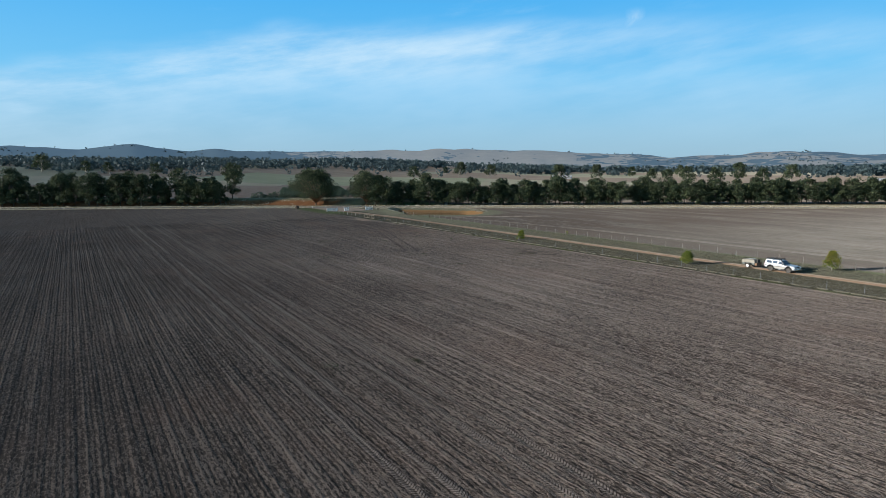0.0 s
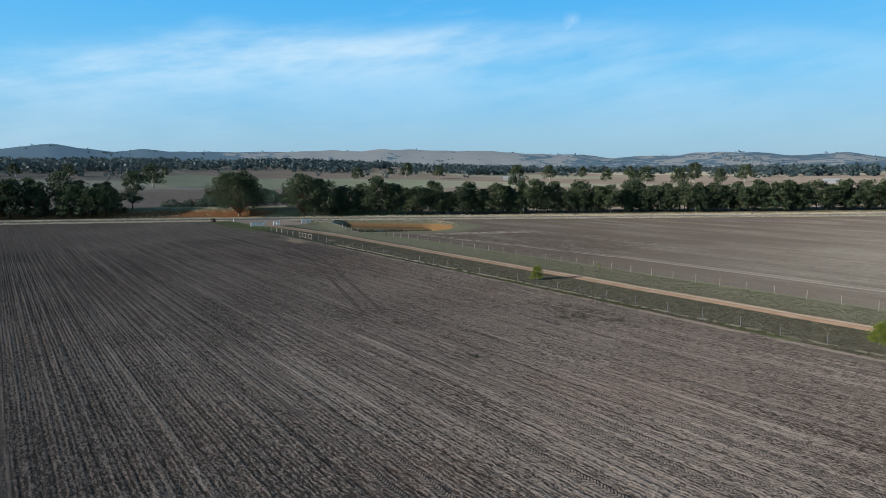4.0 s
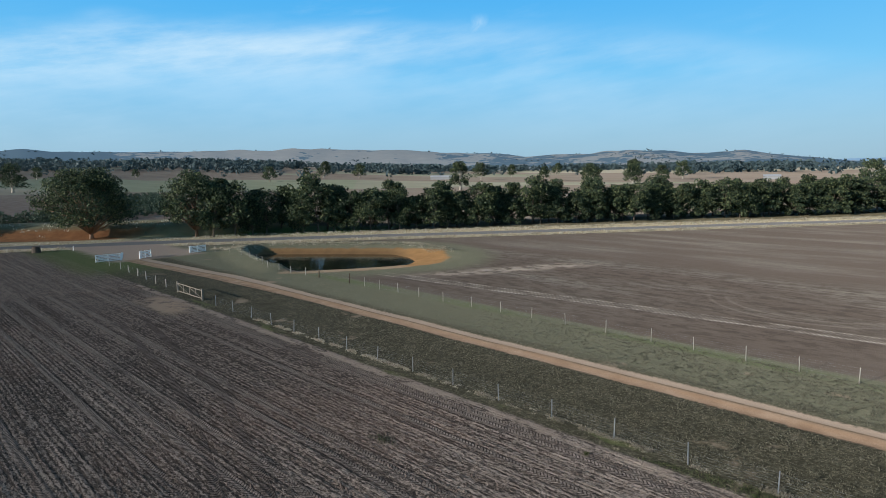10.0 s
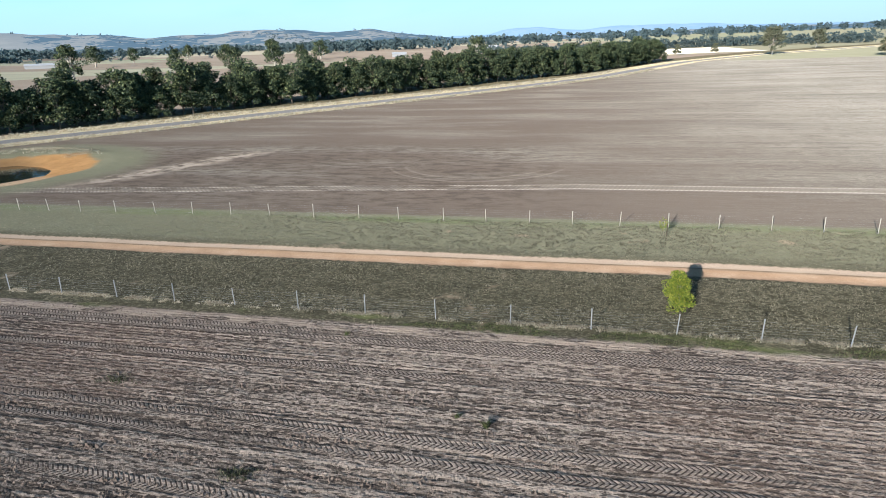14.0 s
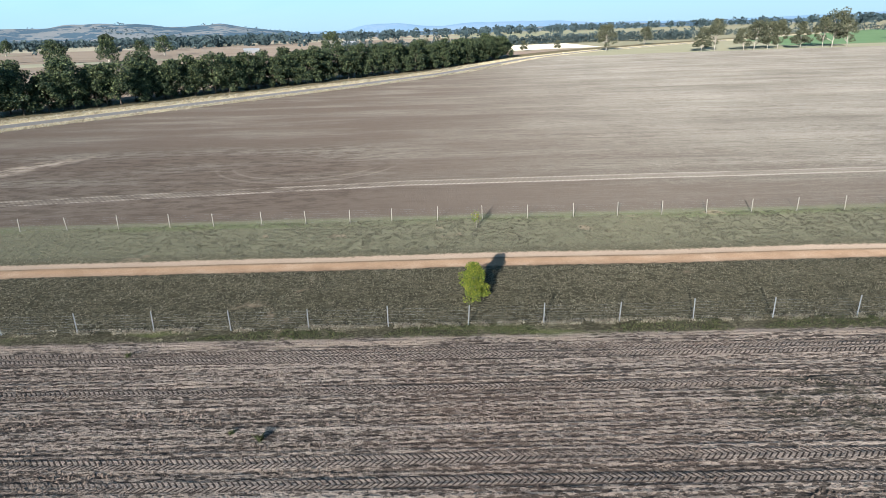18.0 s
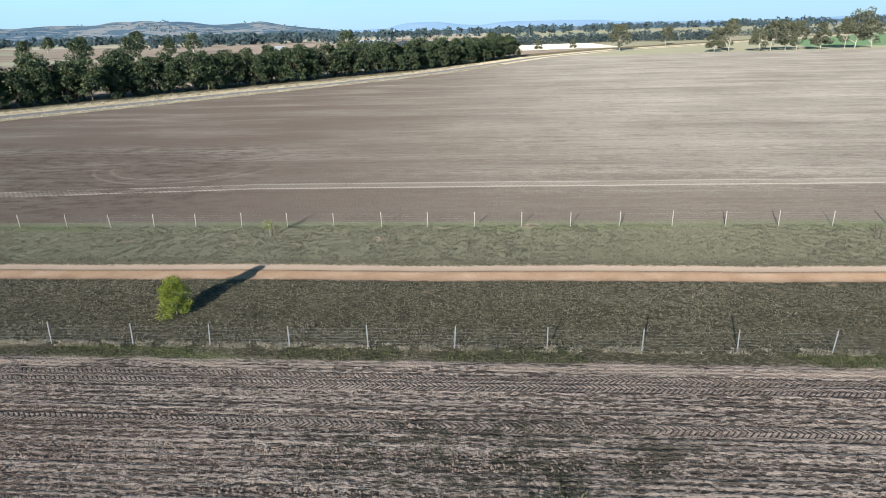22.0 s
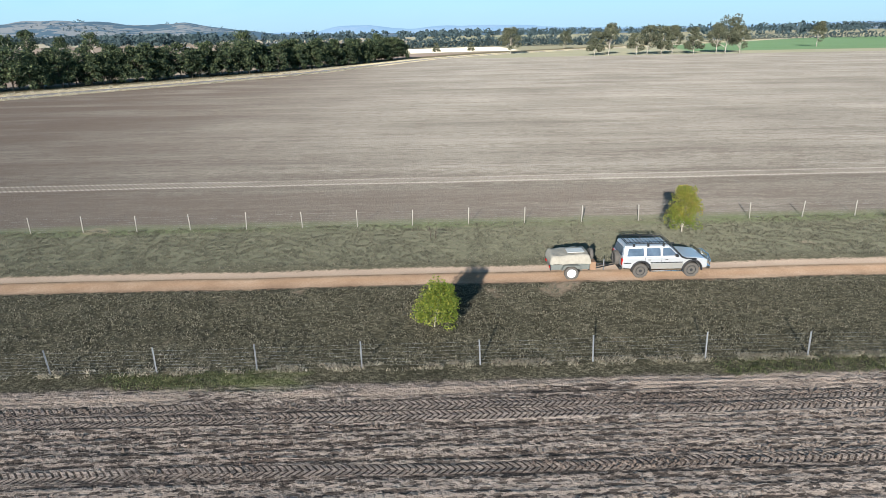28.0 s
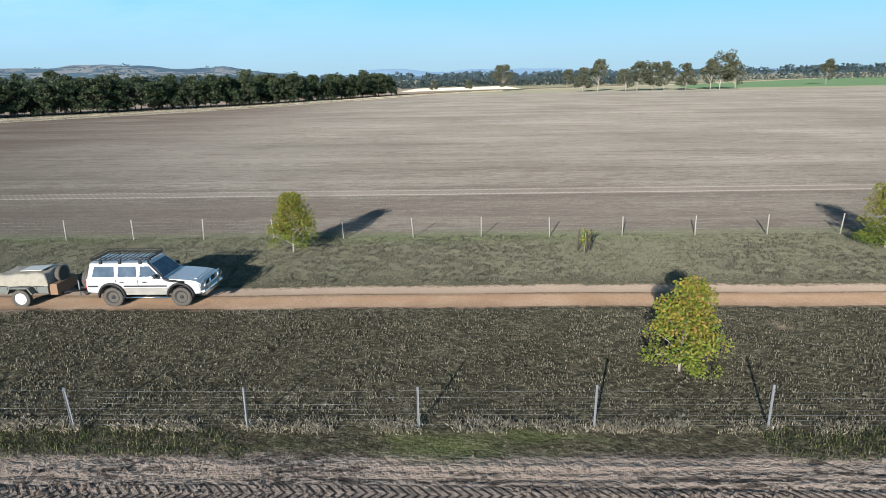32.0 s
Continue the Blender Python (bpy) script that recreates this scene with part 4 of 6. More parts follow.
# gums at the far end of the paddock
gum_kinds = [make_tree("gum_tree", 60 + i, h, wd, cl, 36, 74, 0.46, M_PALEBARK, M_GUM, limb=0.03, taper_low=0.66, clump_r=0.17)
             for i, (h, wd, cl) in enumerate([(13, 9.5, 2.2), (17, 11, 3.6), (15, 12.5, 2.4), (19, 16, 3.2)])]
GUMS = [(24, 397, 0, 0.9), (33, 402, 1, 0.95), (46, 396, 2, 0.75), (52, 397, 2, 1.0), (61, 401, 0, 1.05), (68, 404, 1, 0.85), (78, 400, 0, 1.0), (92, 404, 1, 0.9),
        (96, 402, 3, 1.0), (104, 402, 2, 0.95), (-13.6, 451, 2, 1.05), (42, 560, 2, 0.9), (205, 500, 1, 0.95), (-58, 508, 0, 0.55), (-34, 512, 0, 0.5)]
seen_kind = set()
for gx_, gy_, k, s in GUMS:
    ob = gum_kinds[k] if k not in seen_kind else copy_thing(gum_kinds[k], Matrix.Identity(4))
    seen_kind.add(k)
    ob.matrix_basis = lay(None, gx_, gy_, (gx_ * 37) % 360, s)
    tagged(ob, "tall gum tree with pale trunk at the paddock's far edge", "tree", "paddock gums")

# single trees standing in the fields past the road
field_kinds = [make_tree("field_tree", 80 + i, 16, wd, 2.4, 44, 60, 0.50, M_PALEBARK, M_BELT, limb=0.085, taper_low=0.6, clump_r=0.16) for i, wd in enumerate([17, 14, 15])]
LONE = [(-744, 159, 24), (-1086, 245, 17), (-1067, 365, 13), (-819, 443, 19), (-1027, 627, 14), (-901, 578, 25), (-870, 622, 21), (-430, 386, 21), (-664, 671, 23), (-449, 594, 19), (-466, 714, 24),
        (-419, 693, 17), (-437, 782, 21), (-739, 828, 19), (-742, 956, 21), (-1280, -44, 30), (-1200, 21, 22), (-1179, 55, 20), (-1120, 120, 20), (-335, 416, 16), (-361, 519, 18), (-199, 534, 18), (-387, 631, 12), (-540, 640, 17)]
used_kind = set()
for i, (fx, fy, fh) in enumerate(LONE):
    k = i % 3
    ob = field_kinds[k] if k not in used_kind else copy_thing(field_kinds[k], Matrix.Identity(4))
    used_kind.add(k)
    ob.matrix_basis = lay(None, fx, fy, i * 77, fh / 16)
    tagged(ob, "lone dark paddock tree standing in an open field", "tree", "paddock trees")

# rows of young shrubs behind the large tree
M_SHRUB = leaf_material("shrub_leaves", [(0.0, (0.03, 0.052, 0.034)), (0.6, (0.066, 0.10, 0.068)), (1.0, (0.12, 0.16, 0.11))])
shrub = None
for row in range(12):
    for k in range(12):
        sx, sy = -318 - row * 15 - k * 3.6, 100 + row * 4.6 + k * 5.0 - 8
        if shrub is None:
            shrub = make_tree("shrub", 90, 3.4, 5.2, 0.2, 14, 34, 0.3, M_BARK, M_SHRUB, limb=0.03, clump_r=0.22)
            ob = shrub
        else:
            ob = copy_thing(shrub, Matrix.Identity(4))
        ob.matrix_basis = lay(None, sx, sy, (row * 70 + k * 41) % 360, 1.0 + 0.15 * math.sin(k * 3 + row))
        tagged(ob, "rounded grey-green shrub in a planted row", "shrub", "planted shrub rows")
for k in range(11):
    ob = copy_thing(shrub, Matrix.Identity(4))
    ob.matrix_basis = lay(None, -346 + k * 3.0, 84 + k * 2.2, k * 50, 1.0 + 0.2 * math.sin(k * 2.1))
    tagged(ob, "low dark green bush behind the earth bank", "shrub", "bushes by the bank")


# ---- distance ----
def far_woods(name, seed, count, inner, outer, size, label):
    r = np.random.default_rng(seed)
    pts, i = [], 0
    while len(pts) < count and i < count * 60:
        i += 1
        a, d = radians(r.uniform(-62, 112)), math.sqrt(r.uniform(inner ** 2, outer ** 2))
        x, y = -60 - d * math.sin(a), 40 + d * math.cos(a)
        sparse = outer < 1300
        dens = 1.0 if sparse else noise.noise(Vector((x * 0.0016, y * 0.0042, seed))) + 0.6 * noise.noise(Vector((x * 0.009, y * 0.009, 2)))
        if dens < (0.1 if sparse else 0.02) - 0.24 * (d - inner) / (outer - inner):
            continue
        if -100 < x < 140 and y < 700 and x > -95 + (y - 400) * -0.1:
            continue
        if a < radians(18) and r.uniform() > 0.3:
            continue
        if x > 100 and y < 820:
            continue
        pts.append((x, y))
    out = []
    for x, y in pts:
        h = size * r.uniform(0.6, 1.25)
        z = float(land(np.array([x]), np.array([y]))[0])
        n = 34
        d = r.standard_normal((n, 3))
        d /= np.linalg.norm(d, axis=1)[:, None]
        d *= np.array([h * 0.52, h * 0.52, h * 0.42]) * (r.uniform(0.35, 1.0, n) ** 0.6)[:, None]
        c = d + np.array([x, y, z + h * 0.48])
        c[:5, 2] = z + h * r.uniform(0.0, 0.25, 5)
        c[:5, :2] = np.array([x, y]) + r.normal(0, h * 0.12, (5, 2))
        out.append(leaf_cloud(c, h * 0.15, r, 1.3))
    ob = new(name, quads(name, np.concatenate(out), M_HAZYLEAF))
    return tagged(ob, label, "woodland", kind="stuff")


def wood_line(name, points, size, rows, seed, label):
    r = np.random.default_rng(seed)
    out = []
    for k in range(rows):
        for x, y in along(points, size * 0.5, k * size * 0.55, size * 0.12, seed + k):
            h = size * r.uniform(0.7, 1.25)
            z = float(land(np.array([x]), np.array([y]))[0])
            d = r.standard_normal((60, 3))
            d /= np.linalg.norm(d, axis=1)[:, None]
            d *= np.array([h * 0.42, h * 0.42, h * 0.46]) * (r.uniform(0.5, 1.0, 60) ** 0.6)[:, None]
            out.append(leaf_cloud(d + np.array([x, y, z + h * 0.5]), h * 0.10, r, 1.2))
    ob = new(name, quads(name, np.concatenate(out), M_HAZYLEAF))
    return tagged(ob, label, "woodland", kind="stuff")


# Blue-grey leaves for far woods, with distance haze mixed into the colour.
M_HAZYLEAF = leaf_material("hazy_far_leaves", [(0.0, (0.055, 0.083, 0.088)), (0.6, (0.070, 0.102, 0.106)), (1.0, (0.088, 0.124, 0.122))])
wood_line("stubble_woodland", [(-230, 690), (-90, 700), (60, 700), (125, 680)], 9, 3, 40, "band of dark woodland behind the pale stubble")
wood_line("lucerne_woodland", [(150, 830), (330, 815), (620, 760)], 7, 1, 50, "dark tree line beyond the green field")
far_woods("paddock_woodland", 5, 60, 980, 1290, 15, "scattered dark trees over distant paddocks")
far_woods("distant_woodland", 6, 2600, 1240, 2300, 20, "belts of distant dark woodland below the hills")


def ridge_point(profile, reach, depth, seed, bumps, yw, t):
    """A point of a hill range: bearing in degrees and 0 to 1 from foot to crest."""
    el = float(np.interp(yw, [p[0] for p in profile], [p[1] for p in profile]))
    d = reach - depth * (1 - t)
    a = radians(yw)
    x, y = -60 - d * math.sin(a), 40 + d * math.cos(a)
    hgt = 16 + reach * math.tan(radians(el))
    f = t * t * (3 - 2 * t)
    hgt = 4 + (hgt - 4) * f * (1 + 0.30 * (1 - t) * noise.noise(Vector((x * 0.0026, y * 0.0026, seed))))
    hgt += bumps * noise.noise(Vector((x * 0.009, y * 0.009, seed + 3))) * f
    return x, y, hgt


def ridge_mesh(name, profile, reach, depth, mat, seed, bumps):
    """Hills round the horizon: heights by bearing, in degrees over the eye."""
    yaws = np.linspace(-75, 125, 520)
    steps = 12
    V = [ridge_point(profile, reach, depth, seed, bumps, yw, k / (steps - 1)) for yw in yaws for k in range(steps)]
    F = [(i * steps + k, i * steps + k + 1, (i + 1) * steps + k + 1, (i + 1) * steps + k) for i in range(len(yaws) - 1) for k in range(steps - 1)]
    return mesh_of(name, V, F, mat, True)


def hill_trees(profile, reach, depth, seed, bumps):
    """Trees over the hills: thick on the wooded bearings, in clumps and on crests of the bare ones."""
    r = np.random.default_rng(71)
    out = []
    for i in range(5000):
        yw, t = r.uniform(-45, 112), r.uniform(0.25, 1.0)
        x, y, z = ridge_point(profile, reach, depth, seed, bumps, yw, t)
        wooded = noise.noise(Vector((x * 0.004, y * 0.004, 9.0))) + 0.5 * noise.noise(Vector((x * 0.015, y * 0.015, 4.0)))
        cut = 0.55 if 43 < yw < 72 else (0.30 if yw > 72 else 0.34)
        if wooded < cut and not (t > 0.9 and r.uniform() < 0.05):
            continue
        h = r.uniform(5, 10)
        d = r.standard_normal((7, 3)) * np.array([h * 0.28, h * 0.28, h * 0.2])
        out.append(leaf_cloud(d + np.array([x, y, z + h * 0.4]), h * 0.34, r, 1.2))
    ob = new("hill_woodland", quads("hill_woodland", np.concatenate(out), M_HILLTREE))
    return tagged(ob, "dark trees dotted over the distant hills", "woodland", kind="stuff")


def hill_material(name, grass_a, grass_b, wood, haze_glow, cover, lo=0.0):
    """Backdrop of distant hills: dry grass and woodland, with blue haze added as emission."""
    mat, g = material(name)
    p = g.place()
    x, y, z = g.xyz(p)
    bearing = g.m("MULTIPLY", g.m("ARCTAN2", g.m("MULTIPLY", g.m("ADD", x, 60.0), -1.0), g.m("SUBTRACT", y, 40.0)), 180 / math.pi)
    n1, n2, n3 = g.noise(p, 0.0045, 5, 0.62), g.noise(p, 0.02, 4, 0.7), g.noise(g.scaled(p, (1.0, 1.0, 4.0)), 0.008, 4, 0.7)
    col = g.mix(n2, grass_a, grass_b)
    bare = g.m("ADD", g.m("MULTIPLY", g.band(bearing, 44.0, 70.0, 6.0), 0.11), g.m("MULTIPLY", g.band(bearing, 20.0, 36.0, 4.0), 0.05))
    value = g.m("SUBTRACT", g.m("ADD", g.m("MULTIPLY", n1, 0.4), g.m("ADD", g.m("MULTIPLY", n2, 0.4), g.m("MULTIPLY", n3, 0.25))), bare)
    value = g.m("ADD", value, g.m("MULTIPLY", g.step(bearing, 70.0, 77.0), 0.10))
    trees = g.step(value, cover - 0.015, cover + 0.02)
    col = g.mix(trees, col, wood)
    g.surface(col, 1.0, spec=0.0, Emission_Color=haze_glow, Emission_Strength=1.0)
    return mat


PROFILE = [(-75, 0.3), (-48, 0.2), (-40, 0.15), (-36, 0.3), (-31, 0.2), (-25, 0.15), (-16, 0.2), (-5, 0.2), (8, 0.15), (12, 0.2), (16, 0.6), (20.3, 1.25), (23, 1.05), (25.5, 1.25),
           (29.6, 1.45), (34, 1.2), (38.3, 1.1), (42, 1.4), (44, 1.4), (47.5, 1.65), (50, 1.8), (55, 1.9), (59, 2.0), (61, 1.9), (66, 1.8), (70.5, 1.75), (76, 1.75),
           (79.3, 1.95), (82, 1.75), (86, 2.25), (90, 1.8), (94.7, 2.0), (110, 1.9), (125, 1.9)]
# Bluish wood tones and the emission carry the painted haze of distance.
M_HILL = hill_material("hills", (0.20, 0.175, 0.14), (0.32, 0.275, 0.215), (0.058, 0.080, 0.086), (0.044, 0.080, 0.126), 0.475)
# Hill tree leaves, blued in the same way to look hazy.
M_HILLTREE = leaf_material("hazy_hill_leaves", [(0.0, (0.055, 0.080, 0.088)), (1.0, (0.085, 0.115, 0.12))], 0.1)
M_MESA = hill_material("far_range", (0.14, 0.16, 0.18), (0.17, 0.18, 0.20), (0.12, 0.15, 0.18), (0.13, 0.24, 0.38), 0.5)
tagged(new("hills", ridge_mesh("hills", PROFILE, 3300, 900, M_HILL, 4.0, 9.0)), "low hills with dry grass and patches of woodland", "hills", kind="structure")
hill_trees(PROFILE, 3300, 900, 4.0, 9.0)
RANGE = [(-75, 0.3), (-40, 0.5), (-20, 0.3), (-12, 0.45), (-8, 0.72), (-1, 0.78), (1.5, 0.55), (3, 0.62), (5.2, 0.95), (8, 0.85), (9.5, 0.45), (14, 0.4), (30, 0.6), (60, 1.0), (125, 1.0)]
tagged(new("far_range", ridge_mesh("far_range", RANGE, 4500, 500, M_MESA, 8.0, 5.0)), "flat-topped range on the horizon in blue haze", "hills", kind="structure")

# ---- water in the dam ----
mat, g = material("dam_water")
pn = g.place()
g.surface((0.012, 0.014, 0.010), 0.06, g.bump(g.noise(pn, 1.6, 3), 0.05, 0.3), spec=0.5)
bm = bmesh.new()
cx0, cy0 = np.mean(DAM, 0)
bm.faces.new([bm.verts.new((cx0 + (px - cx0) * 1.22, cy0 + (py - cy0) * 1.22, WATER_Z)) for px, py in DAM])
water = part("water", bm, mat, None)
tagged(water, "still dark water in the orange clay farm dam", "water", kind="structure")

# ---- young planted trees on the verge ----
def young(seed, height, width, x, y, green, label, n=60, leaves=130, leaf=0.05):
    ob = make_tree("young_tree", seed, height, width, 0.16, n, leaves, leaf, M_PALEBARK, green, limb=0.028, taper_low=0.5, clump_r=0.2)
    ob.matrix_basis = lay(None, x, y, seed * 31)
    return tagged(ob, label, "tree", "young trees along the track")


young(101, 2.1, 1.75, -108.75, 85.05, M_YOUNG, "small rounded yellow-green young tree in the verge grass")
young(102, 2.3, 2.2, -63.65, 85.05, M_YOUNG, "small bushy green young tree in the verge grass")
young(103, 3.0, 2.15, -31.1, 84.7, M_AUTUMN, "young tree turning yellow with ragged autumn crown", 70, 120, 0.052)
young(104, 3.2, 2.3, -46.75, 98.4, M_AUTUMN, "oval young tree with yellow and green leaves", 68, 120, 0.052)
young(105, 3.3, 2.4, -15.9, 98.6, M_AUTUMN, "young tree with yellow-green crown near the far fence", 68, 120, 0.052)

# ---- fences ----
M_GREYWOOD = plain("grey_gate_timber", (0.20, 0.175, 0.14), 0.9, 0, 18, 0.35, 0.1, 0.4)
M_STEEL = plain("galvanised_steel", (0.25, 0.26, 0.27), 0.6, 0.4, 40, 0.25)
M_WOODPOST = plain("weathered_post", (0.36, 0.33, 0.285), 0.85, 0, 25, 0.3, 0.2, 0.4)
M_WIRE = plain("fence_wire", (0.30, 0.31, 0.32), 0.45, 0.7, 10, 0.15)


def star_picket(h):
    bm = bmesh.new()
    for k in range(3):
        a = 2 * math.pi * k / 3 + 0.4
        vs = add_box(bm, (0, -0.007, -0.3), (0.034, 0.006, h))
        bmesh.ops.transform(bm, matrix=Matrix.Rotation(a, 4, "Z"), verts=vs)
    add_box(bm, (-0.02, -0.02, h - 0.09), (0.02, 0.02, h), 0.006)
    me_ = bpy.data.meshes.new("post")
    bm.to_mesh(me_)
    bm.free()
    return me_


def round_post(h, r):
    v, f = tube([(0, 0, -0.3), (0.005, 0, h * 0.5), (0, 0, h - 0.02), (0, 0, h)], [r * 1.05, r, r * 0.97, r * 0.8], 8)
    return mesh_of("post", v, f, None, True)


def fence(label, xs, ys, post_mesh, mat, wires, seed, gauge=0.0020, strainers=()):
    """Posts at (xs, ys) on the ground, with wires; strainers are the numbers of thick dark posts."""
    r = np.random.default_rng(seed)
    zs = land(np.array(xs), np.array(ys))
    top = empty("wire_fence", (xs[0], ys[0], 0), label=label, category="fence")
    post_mesh.materials.append(mat)
    leans = []
    for k, (x, y, z) in enumerate(zip(xs, ys, zs)):
        ob = new("post", post_mesh)
        ob.parent = top
        if k in strainers:
            ob.data = STRAINER
            ob["label"] = "thick dark timber strainer post"
        tx, ty_ = r.normal(0, 1.8, 2)
        dy = r.normal(0, 0.02) + y - ys[0]
        leans.append((x, dy, math.tan(radians(ty_)), math.tan(radians(-tx)), z))
        ob.matrix_basis = pose(x - xs[0], dy, z, tx, ty_, r.uniform(0, 120)) @ Matrix.Diagonal((1, 1, r.uniform(0.95, 1.04), 1))
    for h in wires:
        pts = []
        for k, (x, dy, lx, ly, z) in enumerate(leans):
            pts.append((x - xs[0] + lx * h, dy + ly * h - 0.03, z + h + 0.01 * math.sin(k * 1.7 + h * 9)))
            if k + 1 < len(leans):
                x2, d2, lx2, ly2, z2 = leans[k + 1]
                pts.append(((x + x2) / 2 - xs[0], (dy + d2) / 2 + (ly + ly2) / 2 * h - 0.03, (z + z2) / 2 + h - 0.018))
        part("wire", tubes("wire", [(pts, gauge)], M_WIRE, 4), None, top)
    return top


near_known = [-29.95, -34.35, -38.9, -43.4, -48.1, -52.4, -57.1, -61.8, -66.7, -71.0, -75.1, -79.4, -83.8, -88.3, -92.8, -97.1, -101.1, -105.2, -109.3, -113.7, -118.1]
near_xs = [-29.95 + 4.4 * k for k in range(8, 0, -1)] + near_known + [-118.1 - 4.3 * k for k in range(1, 15)]
far_xs = list(np.interp(range(-12, 31), [-12, 0, 2, 4, 6, 8, 10, 12, 14, 16, 19, 20, 22, 23, 24, 25, 26, 27, 28, 30],
                        [23.6, -24.6, -32.8, -40.6, -48.7, -57.0, -65.1, -73.0, -81.0, -88.6, -99.8, -103.7, -111.4, -115.3, -118.9, -122.7, -126.5, -130.7, -134.5, -143.5]))
far_xs += [-147.6, -151.7, -155.8, -160.3, -164.4, -168.2, -171.8, -174.9]
WIRES = (0.12, 0.27, 0.42, 0.57, 0.72, 0.9, 1.08)
STRAINER = round_post(1.35, 0.085)
STRAINER.materials.append(plain("dark_strainer", (0.10, 0.075, 0.055), 0.9, 0, 12, 0.4, 0.1, 0.5))
fence("wire fence of grey steel pickets between field and grass verge", near_xs, [NEAR_Y] * len(near_xs), star_picket(1.22), M_STEEL, WIRES, 3)
fence("wire fence with pale timber posts along the paddock", far_xs, [FAR_Y - 0.028 * max(0.0, -143 - x) for x in far_xs], round_post(1.2, 0.034), M_WOODPOST, WIRES, 4, 0.0016)
wall_xs = [-178.4, -185.4, -188.5, -191.9, -194.6, -197.8, -201.0, -204.6, -209.0, -214.0, -219.5, -226.0]
wall_ys = [100.6, 100.2, 99.9, 99.4, 99.0, 98.9, 99.6, 100.6, 101.6, 102.4, 102.9, 103.0]
fence("low wire fence with pale posts over the dam wall", wall_xs, wall_ys, round_post(1.15, 0.045), M_WOODPOST, WIRES[2:], 6, 0.0016, (0, 1))
gate_xs = [-190.7, -195.0, -199.0, -203.6, -208.0, -212.6, -217.2, -222.5, -228.0]
fence("line of pale timber posts from the field gate to the entrance", gate_xs, [81.9, 82.0, 82.1, 82.4, 82.7, 82.9, 83.1, 82.9, 82.7], round_post(1.15, 0.06), M_WOODPOST, WIRES[2:], 7, 0.0016)


# ---- car and trailer materials ----
def car_paint(name, color, rough=0.36, metal=0.5):
    mat, g = material(name)
    p = g.local()
    dust = g.step(g.xyz(p)[2], 0.35, 1.0, 0.75, 0.12)
    film = g.m("MULTIPLY", dust, g.step(g.noise(p, 3.0, 4), 0.35, 0.7))
    col = g.mix(g.m("MULTIPLY", film, 0.55), color, (0.42, 0.31, 0.22))
    g.surface(col, g.m("ADD", rough, g.m("MULTIPLY", film, 0.35)), None, metal, 0.5, Coat_Weight=0.15, Coat_Roughness=0.1)
    return mat


M_SILVER = car_paint("silver_paint", (0.60, 0.605, 0.61))
M_LOWER = car_paint("champagne_paint", (0.40, 0.385, 0.35))
M_BLACK = plain("black_plastic", (0.02, 0.02, 0.021), 0.55, 0, 40, 0.3)
M_RUBBER = plain("dusty_rubber", (0.105, 0.095, 0.083), 0.9, 0, 25, 0.5, 0.2, 0.3)
M_RIM = plain("dark_rim", (0.02, 0.02, 0.021), 0.5, 0.1, 30, 0.3)
M_WHITE = plain("white_enamel", (0.78, 0.77, 0.74), 0.45, 0, 20, 0.12)
M_CHROME = plain("polished_alloy", (0.72, 0.73, 0.74), 0.22, 1.0, 20, 0.1)
M_CANVAS = plain("khaki_canvas", (0.335, 0.305, 0.25), 0.95, 0, 7, 0.4, 0.1, 0.9)
M_TUB = plain("dull_green_steel", (0.155, 0.165, 0.15), 0.6, 0.2, 12, 0.35)
M_PLY = plain("brown_board", (0.26, 0.16, 0.10), 0.8, 0, 12, 0.3, 0.2, 0.3)
M_LAMP = plain("red_lamp", (0.45, 0.02, 0.015), 0.25, 0, 10, 0.1, 0.5)
M_CLEAR = plain("head_lamp", (0.6, 0.62, 0.64), 0.12, 0.3, 10, 0.05, 0.6)
# Dark panes; pale blue mottling paints in sky reflections and a faint interior.
mat, g = material("sky_tinted_glass")
g.surface(g.mix(g.noise(g.local(), 2.2, 2), (0.02, 0.032, 0.05), (0.13, 0.17, 0.22)), 0.05, None, 0.0, 0.6)
M_GLASS = mat
M_DARKWOOD = plain("dark_timber", (0.09, 0.07, 0.055), 0.9, 0, 12, 0.4, 0.1, 0.5)


def outline_solid(pts, y0, y1, bevel=0.0, top_in=0.0, z_in=1.0):
    """Solid from a side outline (x, z), from y0 to y1, with rounded side edges."""
    bm = bmesh.new()
    a = [bm.verts.new((x, y0, z)) for x, z in pts]
    b = [bm.verts.new((x, y1, z)) for x, z in pts]
    bm.faces.new(a)
    bm.faces.new(list(reversed(b)))
    n = len(pts)
    for k in range(n):
        bm.faces.new((a[(k + 1) % n], a[k], b[k], b[(k + 1) % n]))
    bmesh.ops.recalc_face_normals(bm, faces=bm.faces)
    if bevel:
        es = [e for e in bm.edges if abs(e.verts[0].co.y - e.verts[1].co.y) < 1e-6]
        bmesh.ops.bevel(bm, geom=es, offset=bevel, segments=2, affect="EDGES", profile=0.5)
    return bm


def arc(cx, cz, r, a0, a1, n=10):
    return [(cx + r * math.cos(radians(a0 + (a1 - a0) * k / n)), cz + r * math.sin(radians(a0 + (a1 - a0) * k / n))) for k in range(n + 1)]


